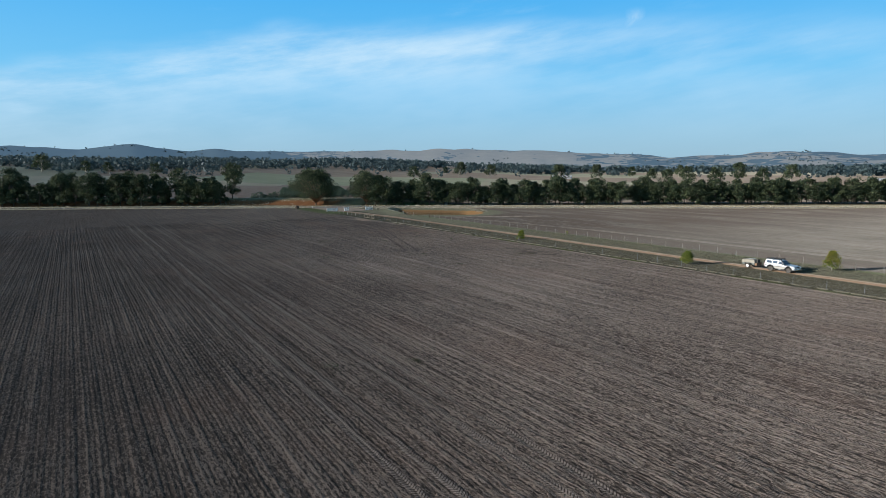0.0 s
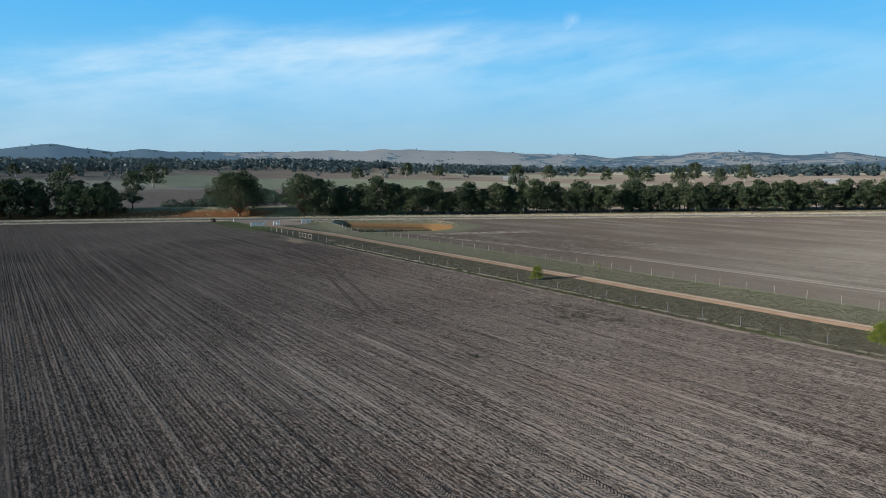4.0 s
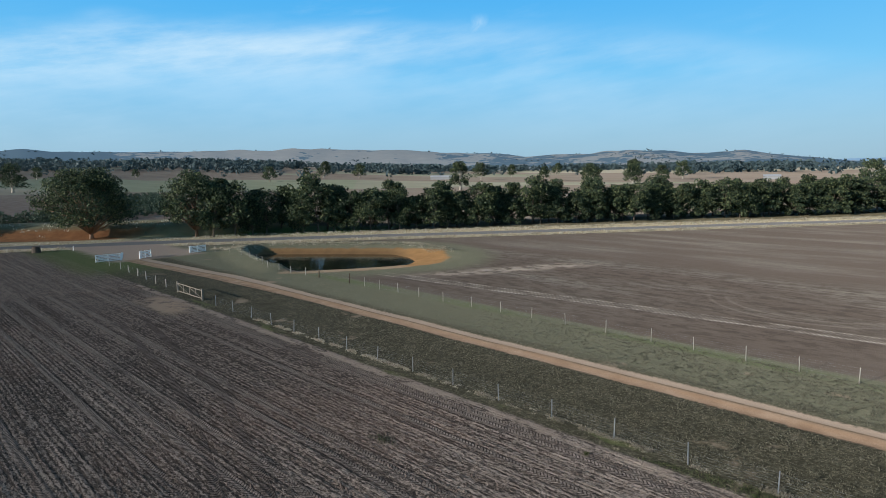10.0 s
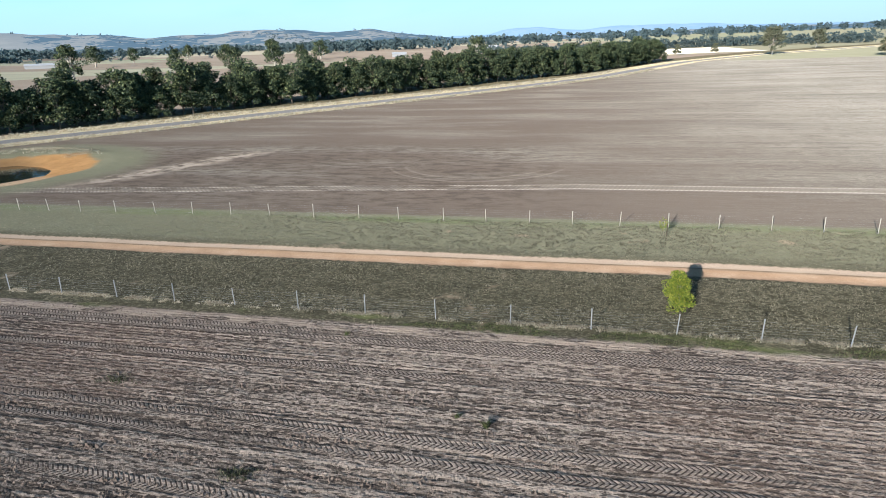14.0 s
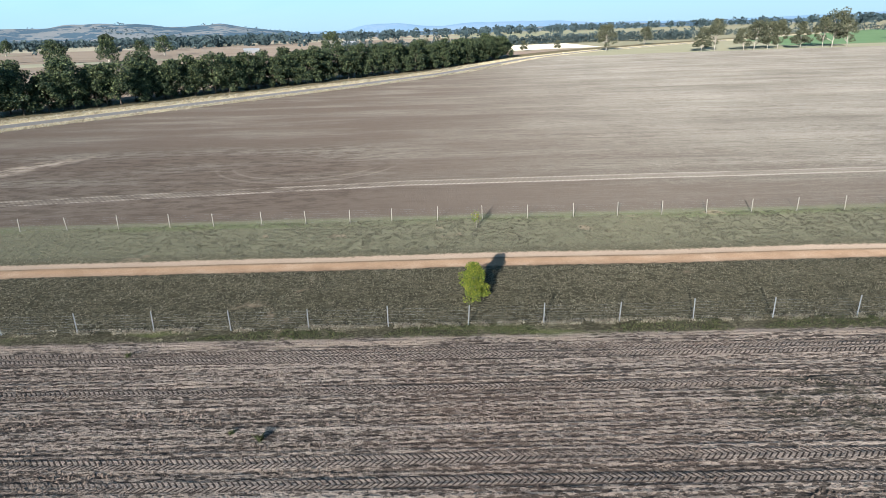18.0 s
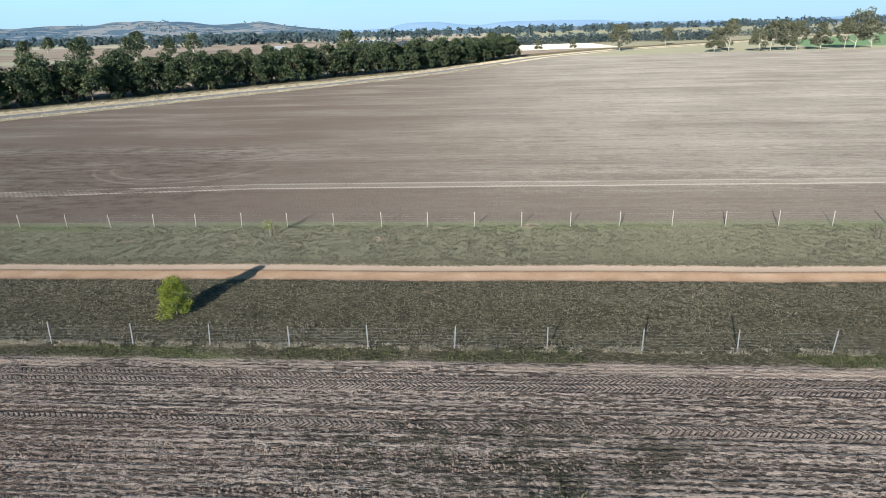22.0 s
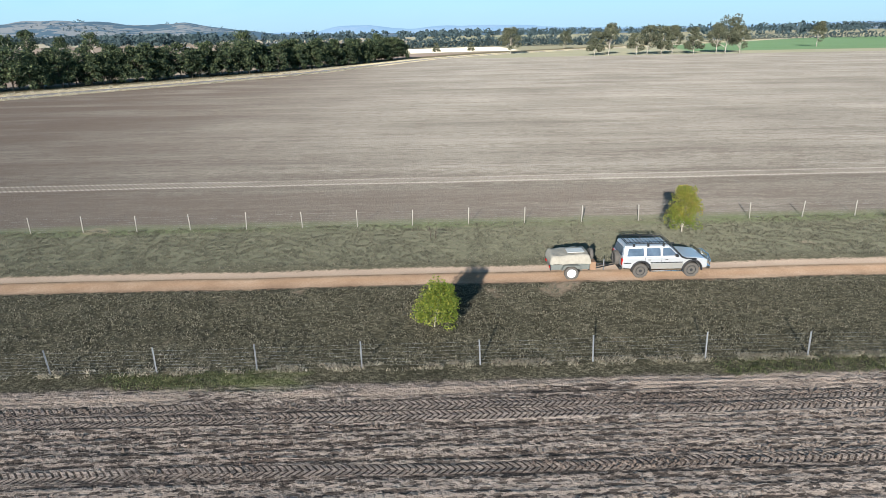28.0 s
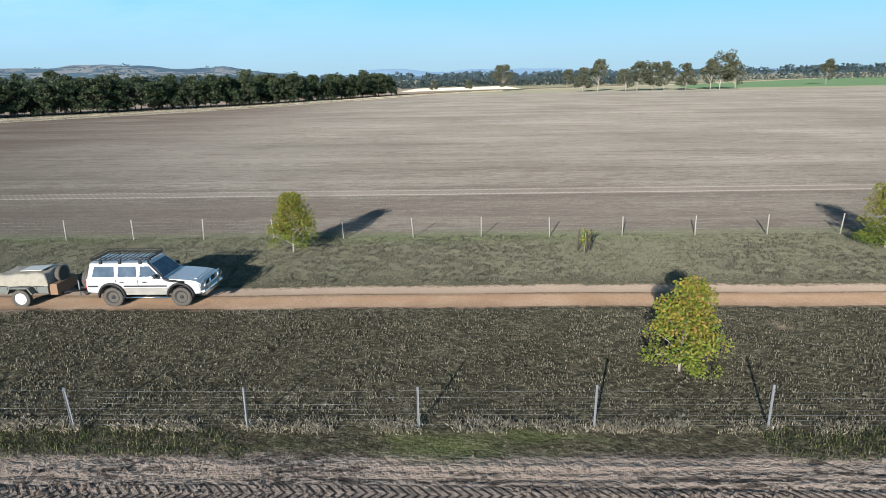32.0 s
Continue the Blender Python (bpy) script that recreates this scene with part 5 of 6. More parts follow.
def spun(profile, sides=28):
    """Turned solid about the y axis from (y, r) pairs."""
    V, F = [], []
    for y, r in profile:
        for k in range(sides):
            a = 2 * math.pi * k / sides
            V.append((r * math.cos(a), y, r * math.sin(a)))
    n = len(profile)
    for i in range(n - 1):
        for k in range(sides):
            j = (k + 1) % sides
            F.append((i * sides + k, i * sides + j, (i + 1) * sides + j, (i + 1) * sides + k))
    F.append(tuple(range(sides)))
    F.append(tuple((n - 1) * sides + k for k in reversed(range(sides))))
    return V, F


def wheel(parent, x, y, r, width, rim_mat, side, name="wheel"):
    """Tyre with a rim; side -1 faces -y."""
    hub = empty(name)
    hub.parent = parent
    hub.matrix_basis = pose(x, y, r)
    h = width / 2
    v, f = spun([(-h * 0.7, r * 0.62), (-h, r * 0.72), (-h, r * 0.9), (-h * 0.75, r), (h * 0.75, r), (h, r * 0.9), (h, r * 0.72), (h * 0.7, r * 0.62)])
    bm = bmesh.new()
    bm.from_mesh(mesh_of("tmp", v, f))
    for k in range(24):
        a = 2 * math.pi * k / 24
        for sgn in (-1, 1):
            vs = add_box(bm, (-0.028, 0.1 * h if sgn > 0 else -0.95 * h, r - 0.008), (0.028, 0.95 * h if sgn > 0 else -0.1 * h, r + 0.012))
            bmesh.ops.transform(bm, matrix=Matrix.Rotation(a + sgn * 0.06, 4, "Y"), verts=vs)
    part("tyre", bm, M_RUBBER, hub)
    s = side
    if rim_mat is M_WHITE:
        rim_profile = [(s * h * 0.55, r * 0.64), (s * h * 0.86, r * 0.64), (s * h * 0.80, r * 0.58), (s * h * 0.74, r * 0.42), (s * h * 0.86, r * 0.22), (s * h * 1.0, r * 0.12)]
    else:
        rim_profile = None
    v, f = spun(rim_profile or [(s * h * 0.55, r * 0.62), (s * h * 0.8, r * 0.63), (s * h * 0.78, r * 0.56), (s * h * 0.4, r * 0.5), (s * h * 0.45, r * 0.24), (s * h * 0.85, r * 0.2), (s * h * 0.9, r * 0.08)])
    bm = bmesh.new()
    bm.from_mesh(mesh_of("tmp", v, f))
    for k in range(6):
        a = 2 * math.pi * k / 6
        c = (r * 0.38 * math.cos(a), s * h * 0.43, r * 0.38 * math.sin(a))
        add_box(bm, (c[0] - 0.03, c[1] - 0.02, c[2] - 0.03), (c[0] + 0.03, c[1] + 0.02, c[2] + 0.03), 0.008)
    bmesh.ops.recalc_face_normals(bm, faces=bm.faces)
    rim = part("rim", bm, rim_mat, hub)
    if rim_mat is M_WHITE:
        for k in range(8):
            a = 2 * math.pi * k / 8
            bm = bmesh.new()
            add_box(bm, (-0.018, s * h * 0.70, r * 0.46 - 0.02), (0.018, s * h * 0.79, r * 0.46 + 0.02), 0.006, Matrix.Rotation(a, 4, "Y"))
            part("hub_hole", bm, M_BLACK, rim)
    return hub


def build_car(at):
    car = empty("car", at, label="silver four-wheel-drive wagon with black roof rack on the gravel track", category="car")
    R, FX, RX = 0.405, 1.43, -1.43
    low = [(-2.46, 0.62), (-2.5, 0.9), (-2.46, 1.2), (0.78, 1.2), (1.0, 1.19), (1.6, 1.15), (2.1, 1.08), (2.24, 1.0), (2.28, 0.7), (2.24, 0.55), (1.98, 0.52)]
    low += arc(FX, 0.44, 0.52, 8, 172)
    low += [(0.88, 0.5), (-0.88, 0.5)]
    low += arc(RX, 0.44, 0.52, 8, 172)
    low += [(-2.0, 0.56)]
    body = part("body", outline_solid(low, -0.93, 0.93, 0.045), M_SILVER, car)
    # hood crown
    bm = bmesh.new()
    add_box(bm, (0.9, -0.62, 1.12), (2.02, 0.62, 1.175), 0.03)
    for v in bm.verts:
        v.co.z -= max(0.0, v.co.x - 0.9) * 0.085 - 0.03
    part("hood", bm, M_SILVER, car)
    # cabin: base outline narrowing to the roof
    base = [(-2.45, 0.9), (0.80, 0.9), (0.80, -0.9), (-2.45, -0.9)]
    roof = [(-2.34, 0.71), (0.10, 0.71), (0.10, -0.71), (-2.34, -0.71)]
    bm = bmesh.new()
    lo_v = [bm.verts.new((x, y, 1.17)) for x, y in base]
    hi_v = [bm.verts.new((x, y, 1.83)) for x, y in roof]
    bm.faces.new(hi_v)
    bm.faces.new(list(reversed(lo_v)))
    for k in range(4):
        j = (k + 1) % 4
        bm.faces.new((lo_v[k], lo_v[j], hi_v[j], hi_v[k]))
    bmesh.ops.recalc_face_normals(bm, faces=bm.faces)
    bmesh.ops.bevel(bm, geom=list(bm.edges), offset=0.07, segments=3, affect="EDGES", profile=0.5)
    part("cabin", bm, M_SILVER, car, smooth=False)

    def side_y(z):
        return 0.9 - (z - 1.17) / 0.66 * 0.19

    for s in (-1, 1):
        for name, pts in (("rear_quarter_window", [(-2.22, 1.27), (-1.28, 1.27), (-1.3, 1.68), (-2.13, 1.68)]),
                          ("rear_door_window", [(-1.15, 1.27), (-0.36, 1.27), (-0.38, 1.69), (-1.13, 1.69)]),
                          ("front_door_window", [(-0.24, 1.27), (0.58, 1.27), (0.5, 1.36), (0.16, 1.69), (-0.22, 1.69)])):
            bm = bmesh.new()
            f1 = [bm.verts.new((x, s * (side_y(z) + 0.014), z)) for x, z in pts]
            f2 = [bm.verts.new((x, s * (side_y(z) - 0.02), z)) for x, z in pts]
            bm.faces.new(f1)
            bm.faces.new(list(reversed(f2)))
            for k in range(len(pts)):
                j = (k + 1) % len(pts)
                bm.faces.new((f1[j], f1[k], f2[k], f2[j]))
            bmesh.ops.recalc_face_normals(bm, faces=bm.faces)
            part(name, bm, M_GLASS, car)
        for x in (-1.215, -0.30):
            bm = bmesh.new()
            add_box(bm, (x - 0.006, s * 0.925, 0.62), (x + 0.006, s * 0.937, 1.2))
            part("door_seam", bm, M_BLACK, car)
        for x in (-0.95, 0.0):
            bm = bmesh.new()
            add_box(bm, (x - 0.10, s * 0.93, 1.04), (x + 0.06, s * 0.955, 1.08), 0.01)
            part("door_handle", bm, M_BLACK, car)
        bm = bmesh.new()
        add_box(bm, (-2.4, s * 0.925, 0.86), (-1.98, s * 0.945, 0.92), 0.008)
        add_box(bm, (-0.9, s * 0.925, 0.86), (0.88, s * 0.945, 0.92), 0.008)
        part("side_moulding", bm, M_BLACK, car)
        bm = bmesh.new()
        add_box(bm, (-0.92, s * 0.922, 0.52), (0.9, s * 0.938, 0.84), 0.01)
        part("lower_door_panel", bm, M_LOWER, car)
        runs = [([(-0.95, s * 1.0, 0.42), (0.95, s * 1.0, 0.42)], 0.035)]
        part("side_step", tubes("side_step", runs, M_CHROME, 8), None, car)
        for cx in (FX, RX):
            pts = [(x, s * 0.965, z) for x, z in arc(cx, 0.46, 0.535, -4, 184, 14)]
            part("wheel_flare", tubes("wheel_flare", [(pts, 0.055)], M_BLACK, 6), None, car)
        bm = bmesh.new()
        add_box(bm, (0.42, s * 0.92, 1.24), (0.56, s * 1.12, 1.4), 0.03)
        part("mirror", bm, M_BLACK, car)
        bm = bmesh.new()
        add_box(bm, (2.17, s * 0.52, 0.82), (2.285, s * 0.9, 1.0), 0.03)
        part("headlight", bm, M_CLEAR, car)
        bm = bmesh.new()
        add_box(bm, (-2.515, s * 0.72, 0.78), (-2.44, s * 0.92, 1.16), 0.02)
        part("tail_light", bm, M_LAMP, car)
    # screens
    for name, pts in (("windscreen", [(0.74, 0.76, 1.24), (0.74, -0.76, 1.24), (0.205, -0.62, 1.745), (0.205, 0.62, 1.745)]),
                      ("rear_window", [(-2.462, -0.72, 1.25), (-2.462, 0.72, 1.25), (-2.378, 0.62, 1.7), (-2.378, -0.62, 1.7)])):
        bm = bmesh.new()
        d = Vector((0.012, 0, 0.008)) if name == "windscreen" else Vector((-0.012, 0, 0))
        f1 = [bm.verts.new(Vector(p) + d) for p in pts]
        f2 = [bm.verts.new(Vector(p) - d * 2) for p in pts]
        bm.faces.new(f1)
        bm.faces.new(list(reversed(f2)))
        for k in range(4):
            bm.faces.new((f1[(k + 1) % 4], f1[k], f2[k], f2[(k + 1) % 4]))
        bmesh.ops.recalc_face_normals(bm, faces=bm.faces)
        part(name, bm, M_GLASS, car)
    bm = bmesh.new()
    add_box(bm, (2.25, -0.5, 0.80), (2.30, 0.5, 0.99), 0.01)
    grille = part("grille", bm, M_BLACK, car)
    bm = bmesh.new()
    add_box(bm, (2.24, -0.94, 0.46), (2.46, 0.94, 0.68), 0.05)
    part("front_bumper", bm, M_CHROME, car)
    bm = bmesh.new()
    add_box(bm, (-2.62, -0.9, 0.5), (-2.46, 0.9, 0.66), 0.04)
    part("rear_bumper", bm, M_BLACK, car)
    # bull bar of bent tube
    hoop = [(2.40, -0.88, 0.66), (2.45, -0.86, 0.95), (2.42, -0.70, 1.08), (2.47, -0.45, 1.16), (2.47, 0.45, 1.16), (2.42, 0.70, 1.08), (2.45, 0.86, 0.95), (2.40, 0.88, 0.66)]
    runs = [(hoop, 0.036), ([(2.46, -0.86, 0.88), (2.5, 0.0, 0.9), (2.46, 0.86, 0.88)], 0.03)]
    runs += [([(2.46, y, 0.64), (2.49, y, 1.15)], 0.03) for y in (-0.42, 0.42)]
    part("bull_bar", tubes("bull_bar", runs, M_CHROME, 8), None, car)
    # snorkel on the driver's side
    runs = [([(1.62, -0.95, 1.07), (1.05, -0.97, 1.12), (0.82, -0.955, 1.2), (0.52, -0.88, 1.52), (0.2, -0.80, 1.84), (0.19, -0.80, 1.98), (0.30, -0.80, 2.0)], [0.05, 0.05, 0.05, 0.042, 0.042, 0.05, 0.055])]
    part("snorkel", tubes("snorkel", runs, M_BLACK, 8), None, car)
    # roof rack
    rack = empty("roof_rack")
    rack.parent = car
    zr = 1.94
    runs = []
    for z, r in ((zr, 0.022), (zr + 0.09, 0.018)):
        runs.append(([(-2.25, -0.70, z), (0.02, -0.70, z), (0.12, -0.6, z), (0.12, 0.6, z), (0.02, 0.70, z), (-2.25, 0.70, z), (-2.25, -0.70, z)], r))
    part("rail", tubes("rail", runs, M_BLACK, 6), None, rack)
    for k in range(11):
        x = -2.15 + k * 0.22
        part("slat", tubes("slat", [([(x, -0.7, zr), (x, 0.7, zr)], 0.016)], M_BLACK, 4), None, rack)
    for s in (-1, 1):
        for x in (-2.2, -1.6, -1.0, -0.4, 0.05):
            part("upright", tubes("upright", [([(x, s * 0.7, zr), (x, s * 0.7, zr + 0.09)], 0.014)], M_BLACK, 4), None, rack)
        for x in (-1.85, -1.05, -0.2):
            bm = bmesh.new()
            add_box(bm, (x - 0.06, s * 0.72 - 0.035, 1.76), (x + 0.06, s * 0.72 + 0.035, zr + 0.02), 0.015)
            part("foot", bm, M_BLACK, rack)
    for s in (-1, 1):
        for x in (FX, RX):
            wheel(car, x, s * 0.80, R, 0.28, M_RIM, s)
    spare = wheel(car, -2.68, 0.12, R * 0.95, 0.25, M_RIM, -1, "spare_wheel")
    spare.matrix_basis = pose(-2.68, -0.28, 1.02, 0, 0, -90)
    bm = bmesh.new()
    add_box(bm, (-2.3, -0.62, 0.45), (2.0, 0.62, 0.62))
    for x in (FX, RX):
        add_box(bm, (x - 0.07, -0.7, 0.36), (x + 0.07, 0.7, 0.48))
    part("chassis", bm, M_BLACK, car)
    return car


def build_trailer(at):
    tr = empty("trailer", at, label="off-road camper trailer with khaki canvas cover behind the car", category="trailer")
    bm = bmesh.new()
    add_box(bm, (-1.12, -0.74, 0.52), (1.05, 0.74, 0.98), 0.02)
    for x in (-0.7, -0.1, 0.55):
        for s in (-1, 1):
            add_box(bm, (x - 0.025, s * 0.74 - 0.02, 0.54), (x + 0.025, s * 0.74 + 0.02, 0.97))
    part("tub", bm, M_TUB, tr)
    # canvas over the folded tent
    bm = bmesh.new()
    nx_, ny_ = 22, 14
    r = np.random.default_rng(5)
    lump = r.uniform(-1, 1, (nx_ + 1, ny_ + 1))
    grid = []
    for i in range(nx_ + 1):
        row = []
        for j in range(ny_ + 1):
            u, v = math.sin(math.pi * (i / nx_ - 0.5)), math.sin(math.pi * (j / ny_ - 0.5))
            prof = (1 - min(1.0, abs(u)) ** 40) ** 0.5 * (1 - 0.07 * abs(v) ** 2) * (1 - min(1.0, abs(v)) ** 40) ** 0.5
            z = 0.93 + 0.45 * prof + 0.02 * lump[i, j] * prof + 0.05 * u * prof + 0.015 * math.sin(u * 4 + 1) * prof + 0.02 * math.sin(u * 9 + v * 5) * prof
            row.append(bm.verts.new(((u * 1.14) * (1.0 - 0.05 * prof) - 0.03 + 0.012 * lump[j % nx_, j], v * (0.79 + 0.02 * lump[i, j]), z)))
        grid.append(row)
    for i in range(nx_):
        for j in range(ny_):
            bm.faces.new((grid[i][j], grid[i + 1][j], grid[i + 1][j + 1], grid[i][j + 1]))
    edge = [grid[i][0] for i in range(nx_ + 1)] + [grid[nx_][j] for j in range(1, ny_ + 1)] + [grid[i][ny_] for i in range(nx_ - 1, -1, -1)] + [grid[0][j] for j in range(ny_ - 1, 0, -1)]
    low_ = [bm.verts.new((v.co.x, v.co.y, 0.86 + 0.02 * math.sin(k * 1.3))) for k, v in enumerate(edge)]
    for k in range(len(edge)):
        j = (k + 1) % len(edge)
        bm.faces.new((edge[j], edge[k], low_[k], low_[j]))
    bmesh.ops.recalc_face_normals(bm, faces=bm.faces)
    part("canvas_cover", bm, M_CANVAS, tr, "faded khaki canvas", True)
    bm = bmesh.new()
    add_box(bm, (-0.12, -0.5, 1.425), (0.82, 0.2, 1.455), 0.008, Matrix.Rotation(radians(-2), 4, "Y"))
    part("flat_panel", bm, plain("grey_panel", (0.55, 0.54, 0.5), 0.6), tr, "pale grey flat panel")
    part("cover_rope", tubes("cover_rope", [([(-1.0, -0.80, 0.88), (-0.4, -0.81, 0.84), (0.3, -0.80, 0.88), (0.95, -0.80, 0.85)], 0.012)], M_BLACK, 4), None, tr)
    for s in (-1, 1):
        wheel(tr, 0.0, s * 0.90, 0.38, 0.22, M_WHITE, s)
        pts = [(-0.56, 0.58), (-0.40, 0.86), (0.40, 0.86), (0.56, 0.58), (0.50, 0.58), (0.36, 0.82), (-0.36, 0.82), (-0.50, 0.58)]
        part("mudguard", outline_solid(pts, s * 0.76, s * 1.04), M_TUB, tr)
        bm = bmesh.new()
        add_box(bm, (-1.16, s * 0.72 - 0.07, 0.5), (-1.11, s * 0.72 + 0.07, 0.96), 0.01)
        part("corner_post", bm, M_BLACK, tr)
        bm = bmesh.new()
        add_box(bm, (-1.19, s * 0.55 - 0.1, 0.62), (-1.13, s * 0.55 + 0.1, 0.72), 0.01)
        part("tail_lamp", bm, M_LAMP, tr)
    bm = bmesh.new()
    add_box(bm, (1.09, -0.70, 0.45), (1.42, 0.70, 0.92), 0.02)
    part("front_box", bm, M_PLY, tr, "brown dusty front box")
    bm = bmesh.new()
    v, f = spun([(-0.09, 0.24), (-0.10, 0.33), (-0.07, 0.36), (0.07, 0.36), (0.10, 0.33), (0.09, 0.24)], 24)
    bm.from_mesh(mesh_of("tmp", v, f))
    sp = part("spare_tyre", bm, M_RUBBER, tr)
    sp.matrix_basis = pose(1.24, 0.0, 1.16, 0, 12, 90)
    runs = [([(1.0, s * 0.6, 0.45), (2.3, s * 0.06, 0.47)], 0.04) for s in (-1, 1)] + [([(2.2, 0, 0.47), (2.62, 0, 0.5)], 0.045)]
    part("drawbar", tubes("drawbar", runs, M_BLACK, 6), None, tr)
    part("jockey_wheel", tubes("jockey_wheel", [([(2.0, -0.16, 0.25), (2.0, -0.16, 0.9)], 0.03)], M_STEEL, 6), None, tr)
    part("axle", tubes("axle", [([(0, -0.8, 0.38), (0, 0.8, 0.38)], 0.04)], M_BLACK, 6), None, tr)
    part("frame_rail", tubes("frame_rail", [([(-1.1, s * 0.5, 0.48), (1.1, s * 0.5, 0.48)], 0.04) for s in (-1, 1)], M_BLACK, 4), None, tr)
    return tr


CAR_X, CAR_Y = -50.7, 91.55
build_car((CAR_X, CAR_Y, -0.06))
build_trailer((CAR_X - 1.43 - 3.86, CAR_Y, -0.06))


# ---- verge: stakes and saplings ----
def stick(x, y, h, r, lean=(0, 0), mat=None):
    return ([(x, y, -0.1), (x + lean[0] * 0.5, y + lean[1] * 0.5, h * 0.5), (x + lean[0], y + lean[1], h)], [r, r, r * 0.8])


guard = empty("sapling_guard", (-31.4, 98.35, 0), label="small yellowing sapling between three dark stakes", category="sapling")
for px, py in ((-0.32, 0.1), (0.3, 0.15), (0.02, -0.3)):
    part("stake", tubes("stake", [stick(px, py, 1.15, 0.035, (0.03, 0.02))], M_DARKWOOD, 6), None, guard)
rs = np.random.default_rng(77)
part("stem", tubes("stem", [stick(0.02, 0.02, 0.95, 0.015)], M_PALEBARK, 5), None, guard)
part("leaves", quads("leaves", leaf_cloud(rs.normal(0, 1, (170, 3)) * np.array([0.13, 0.13, 0.25]) + np.array([0.02, 0.02, 0.72]), 0.06, rs), M_YOUNG), None, guard)
thin = empty("staked_sapling", (-108.1, 98.95, 0), label="thin yellow sapling tied to a short stake", category="sapling")
part("stake", tubes("stake", [stick(0.15, 0.0, 1.1, 0.03)], M_DARKWOOD, 6), None, thin)
part("stem", tubes("stem", [stick(-0.05, 0.0, 1.25, 0.015, (-0.06, 0))], M_PALEBARK, 5), None, thin)
part("leaves", quads("leaves", leaf_cloud(rs.normal(0, 1, (150, 3)) * np.array([0.16, 0.16, 0.28]) + np.array([-0.1, 0, 0.95]), 0.06, rs), M_AUTUMN), None, thin)
dead = empty("dead_sapling", (-63.75, 98.3, 0), label="bare dead sapling with forked twigs and a stake", category="sapling")
part("stem", tubes("stem", [stick(0, 0, 1.15, 0.02, (-0.16, 0.05)), ([(0, 0, 0.4), (0.2, 0.05, 0.95)], [0.014, 0.006]), ([(-0.05, 0, 0.6), (-0.3, 0.1, 0.98)], [0.012, 0.006])], M_DARKWOOD, 5), None, dead)
part("stake", tubes("stake", [stick(0.3, 0.0, 0.85, 0.025, (0.05, 0))], M_DARKWOOD, 5), None, dead)


# ---- entrance ----
def wing_panel(x0, y0, x1, y1, h, label, board=None):
    """White railed panel; board gives the end that carries a slanting board."""
    ln = math.hypot(x1 - x0, y1 - y0)
    top = empty("gate_panel", (x0, y0, 0), math.degrees(math.atan2(y1 - y0, x1 - x0)), label=label, category="gate", group="white entrance panels")
    for x in (0.0, ln / 2, ln):
        bm = bmesh.new()
        add_box(bm, (x - 0.07, 0.03, -0.2), (x + 0.07, 0.15, h + 0.12), 0.02)
        part("post", bm, M_WHITE, top)
    for k in range(5):
        z = 0.16 + k * (h - 0.16) / 4
        bm = bmesh.new()
        add_box(bm, (-0.05, -0.028, z - 0.085), (ln + 0.05, 0.028, z + 0.085), 0.01)
        part("rail", bm, M_WHITE, top)
    if board is not None:
        bm = bmesh.new()
        add_box(bm, (-0.19, -0.09, 0.0), (0.19, -0.032, h + 0.25), 0.015, Matrix.Translation((board * ln, 0, 0)) @ Matrix.Rotation(radians(14), 4, "Y"))
        part("end_board", bm, M_WHITE, top)


wing_panel(-228.9, 82.6, -228.4, 86.5, 1.2, "white railed entrance panel ending in a slanting board", 1.0)
wing_panel(-227.7, 89.6, -229.0, 92.0, 1.25, "short white railed panel beside the cattle grid", 0.0)
wing_panel(-228.2, 98.9, -228.7, 102.3, 1.2, "white railed entrance panel near the dam wall", 0.0)
tk = empty("tree_stump", (-254.0, 78.6, 0), label="broad weathered dark stump by the road", category="stump")
part("stump", tubes("stump", [([(0, 0, -0.2), (0, 0, 0.15), (0.05, 0, 0.7), (0.08, 0.05, 1.25)], [1.05, 0.85, 0.75, 0.72])], M_DARKWOOD, 11, False), None, tk)
gp = empty("guide_post", (-251.5, 84.6, 0), label="short white roadside guide post", category="post")
bm = bmesh.new()
add_box(bm, (-0.09, -0.05, -0.2), (0.09, 0.05, 1.0), 0.02)
part("post", bm, M_WHITE, gp)
fg = empty("field_gate", (-190.2, NEAR_Y + 0.3, 0), label="weathered timber field gate with crossed braces in the fence", category="gate")
for x in (0.0, 7.6):
    bm = bmesh.new()
    add_box(bm, (x - 0.1, -0.1, -0.3), (x + 0.1, 0.1, 1.45), 0.02)
    part("post", bm, M_GREYWOOD, fg)
for z in (0.2, 1.2):
    bm = bmesh.new()
    add_box(bm, (0.1, -0.03, z - 0.045), (7.5, 0.03, z + 0.045))
    part("rail", bm, M_GREYWOOD, fg)
for x in (1.9, 3.8, 5.7):
    bm = bmesh.new()
    add_box(bm, (x - 0.04, -0.028, 0.245), (x + 0.04, 0.028, 1.155))
    part("stile", bm, M_GREYWOOD, fg)
for x0, x1 in ((0.12, 3.75), (3.85, 7.5)):
    part("brace", tubes("brace", [([(x0, -0.06, 1.15), (x1, -0.06, 0.25)], 0.035)], M_GREYWOOD, 4), None, fg)


# ---- farm sheds far off ----
M_ROOF = plain("pale_roof_iron", (0.42, 0.43, 0.44), 0.6, 0.2, 2, 0.1)
M_SHED = plain("shed_wall", (0.27, 0.27, 0.27), 0.8, 0, 2, 0.15)


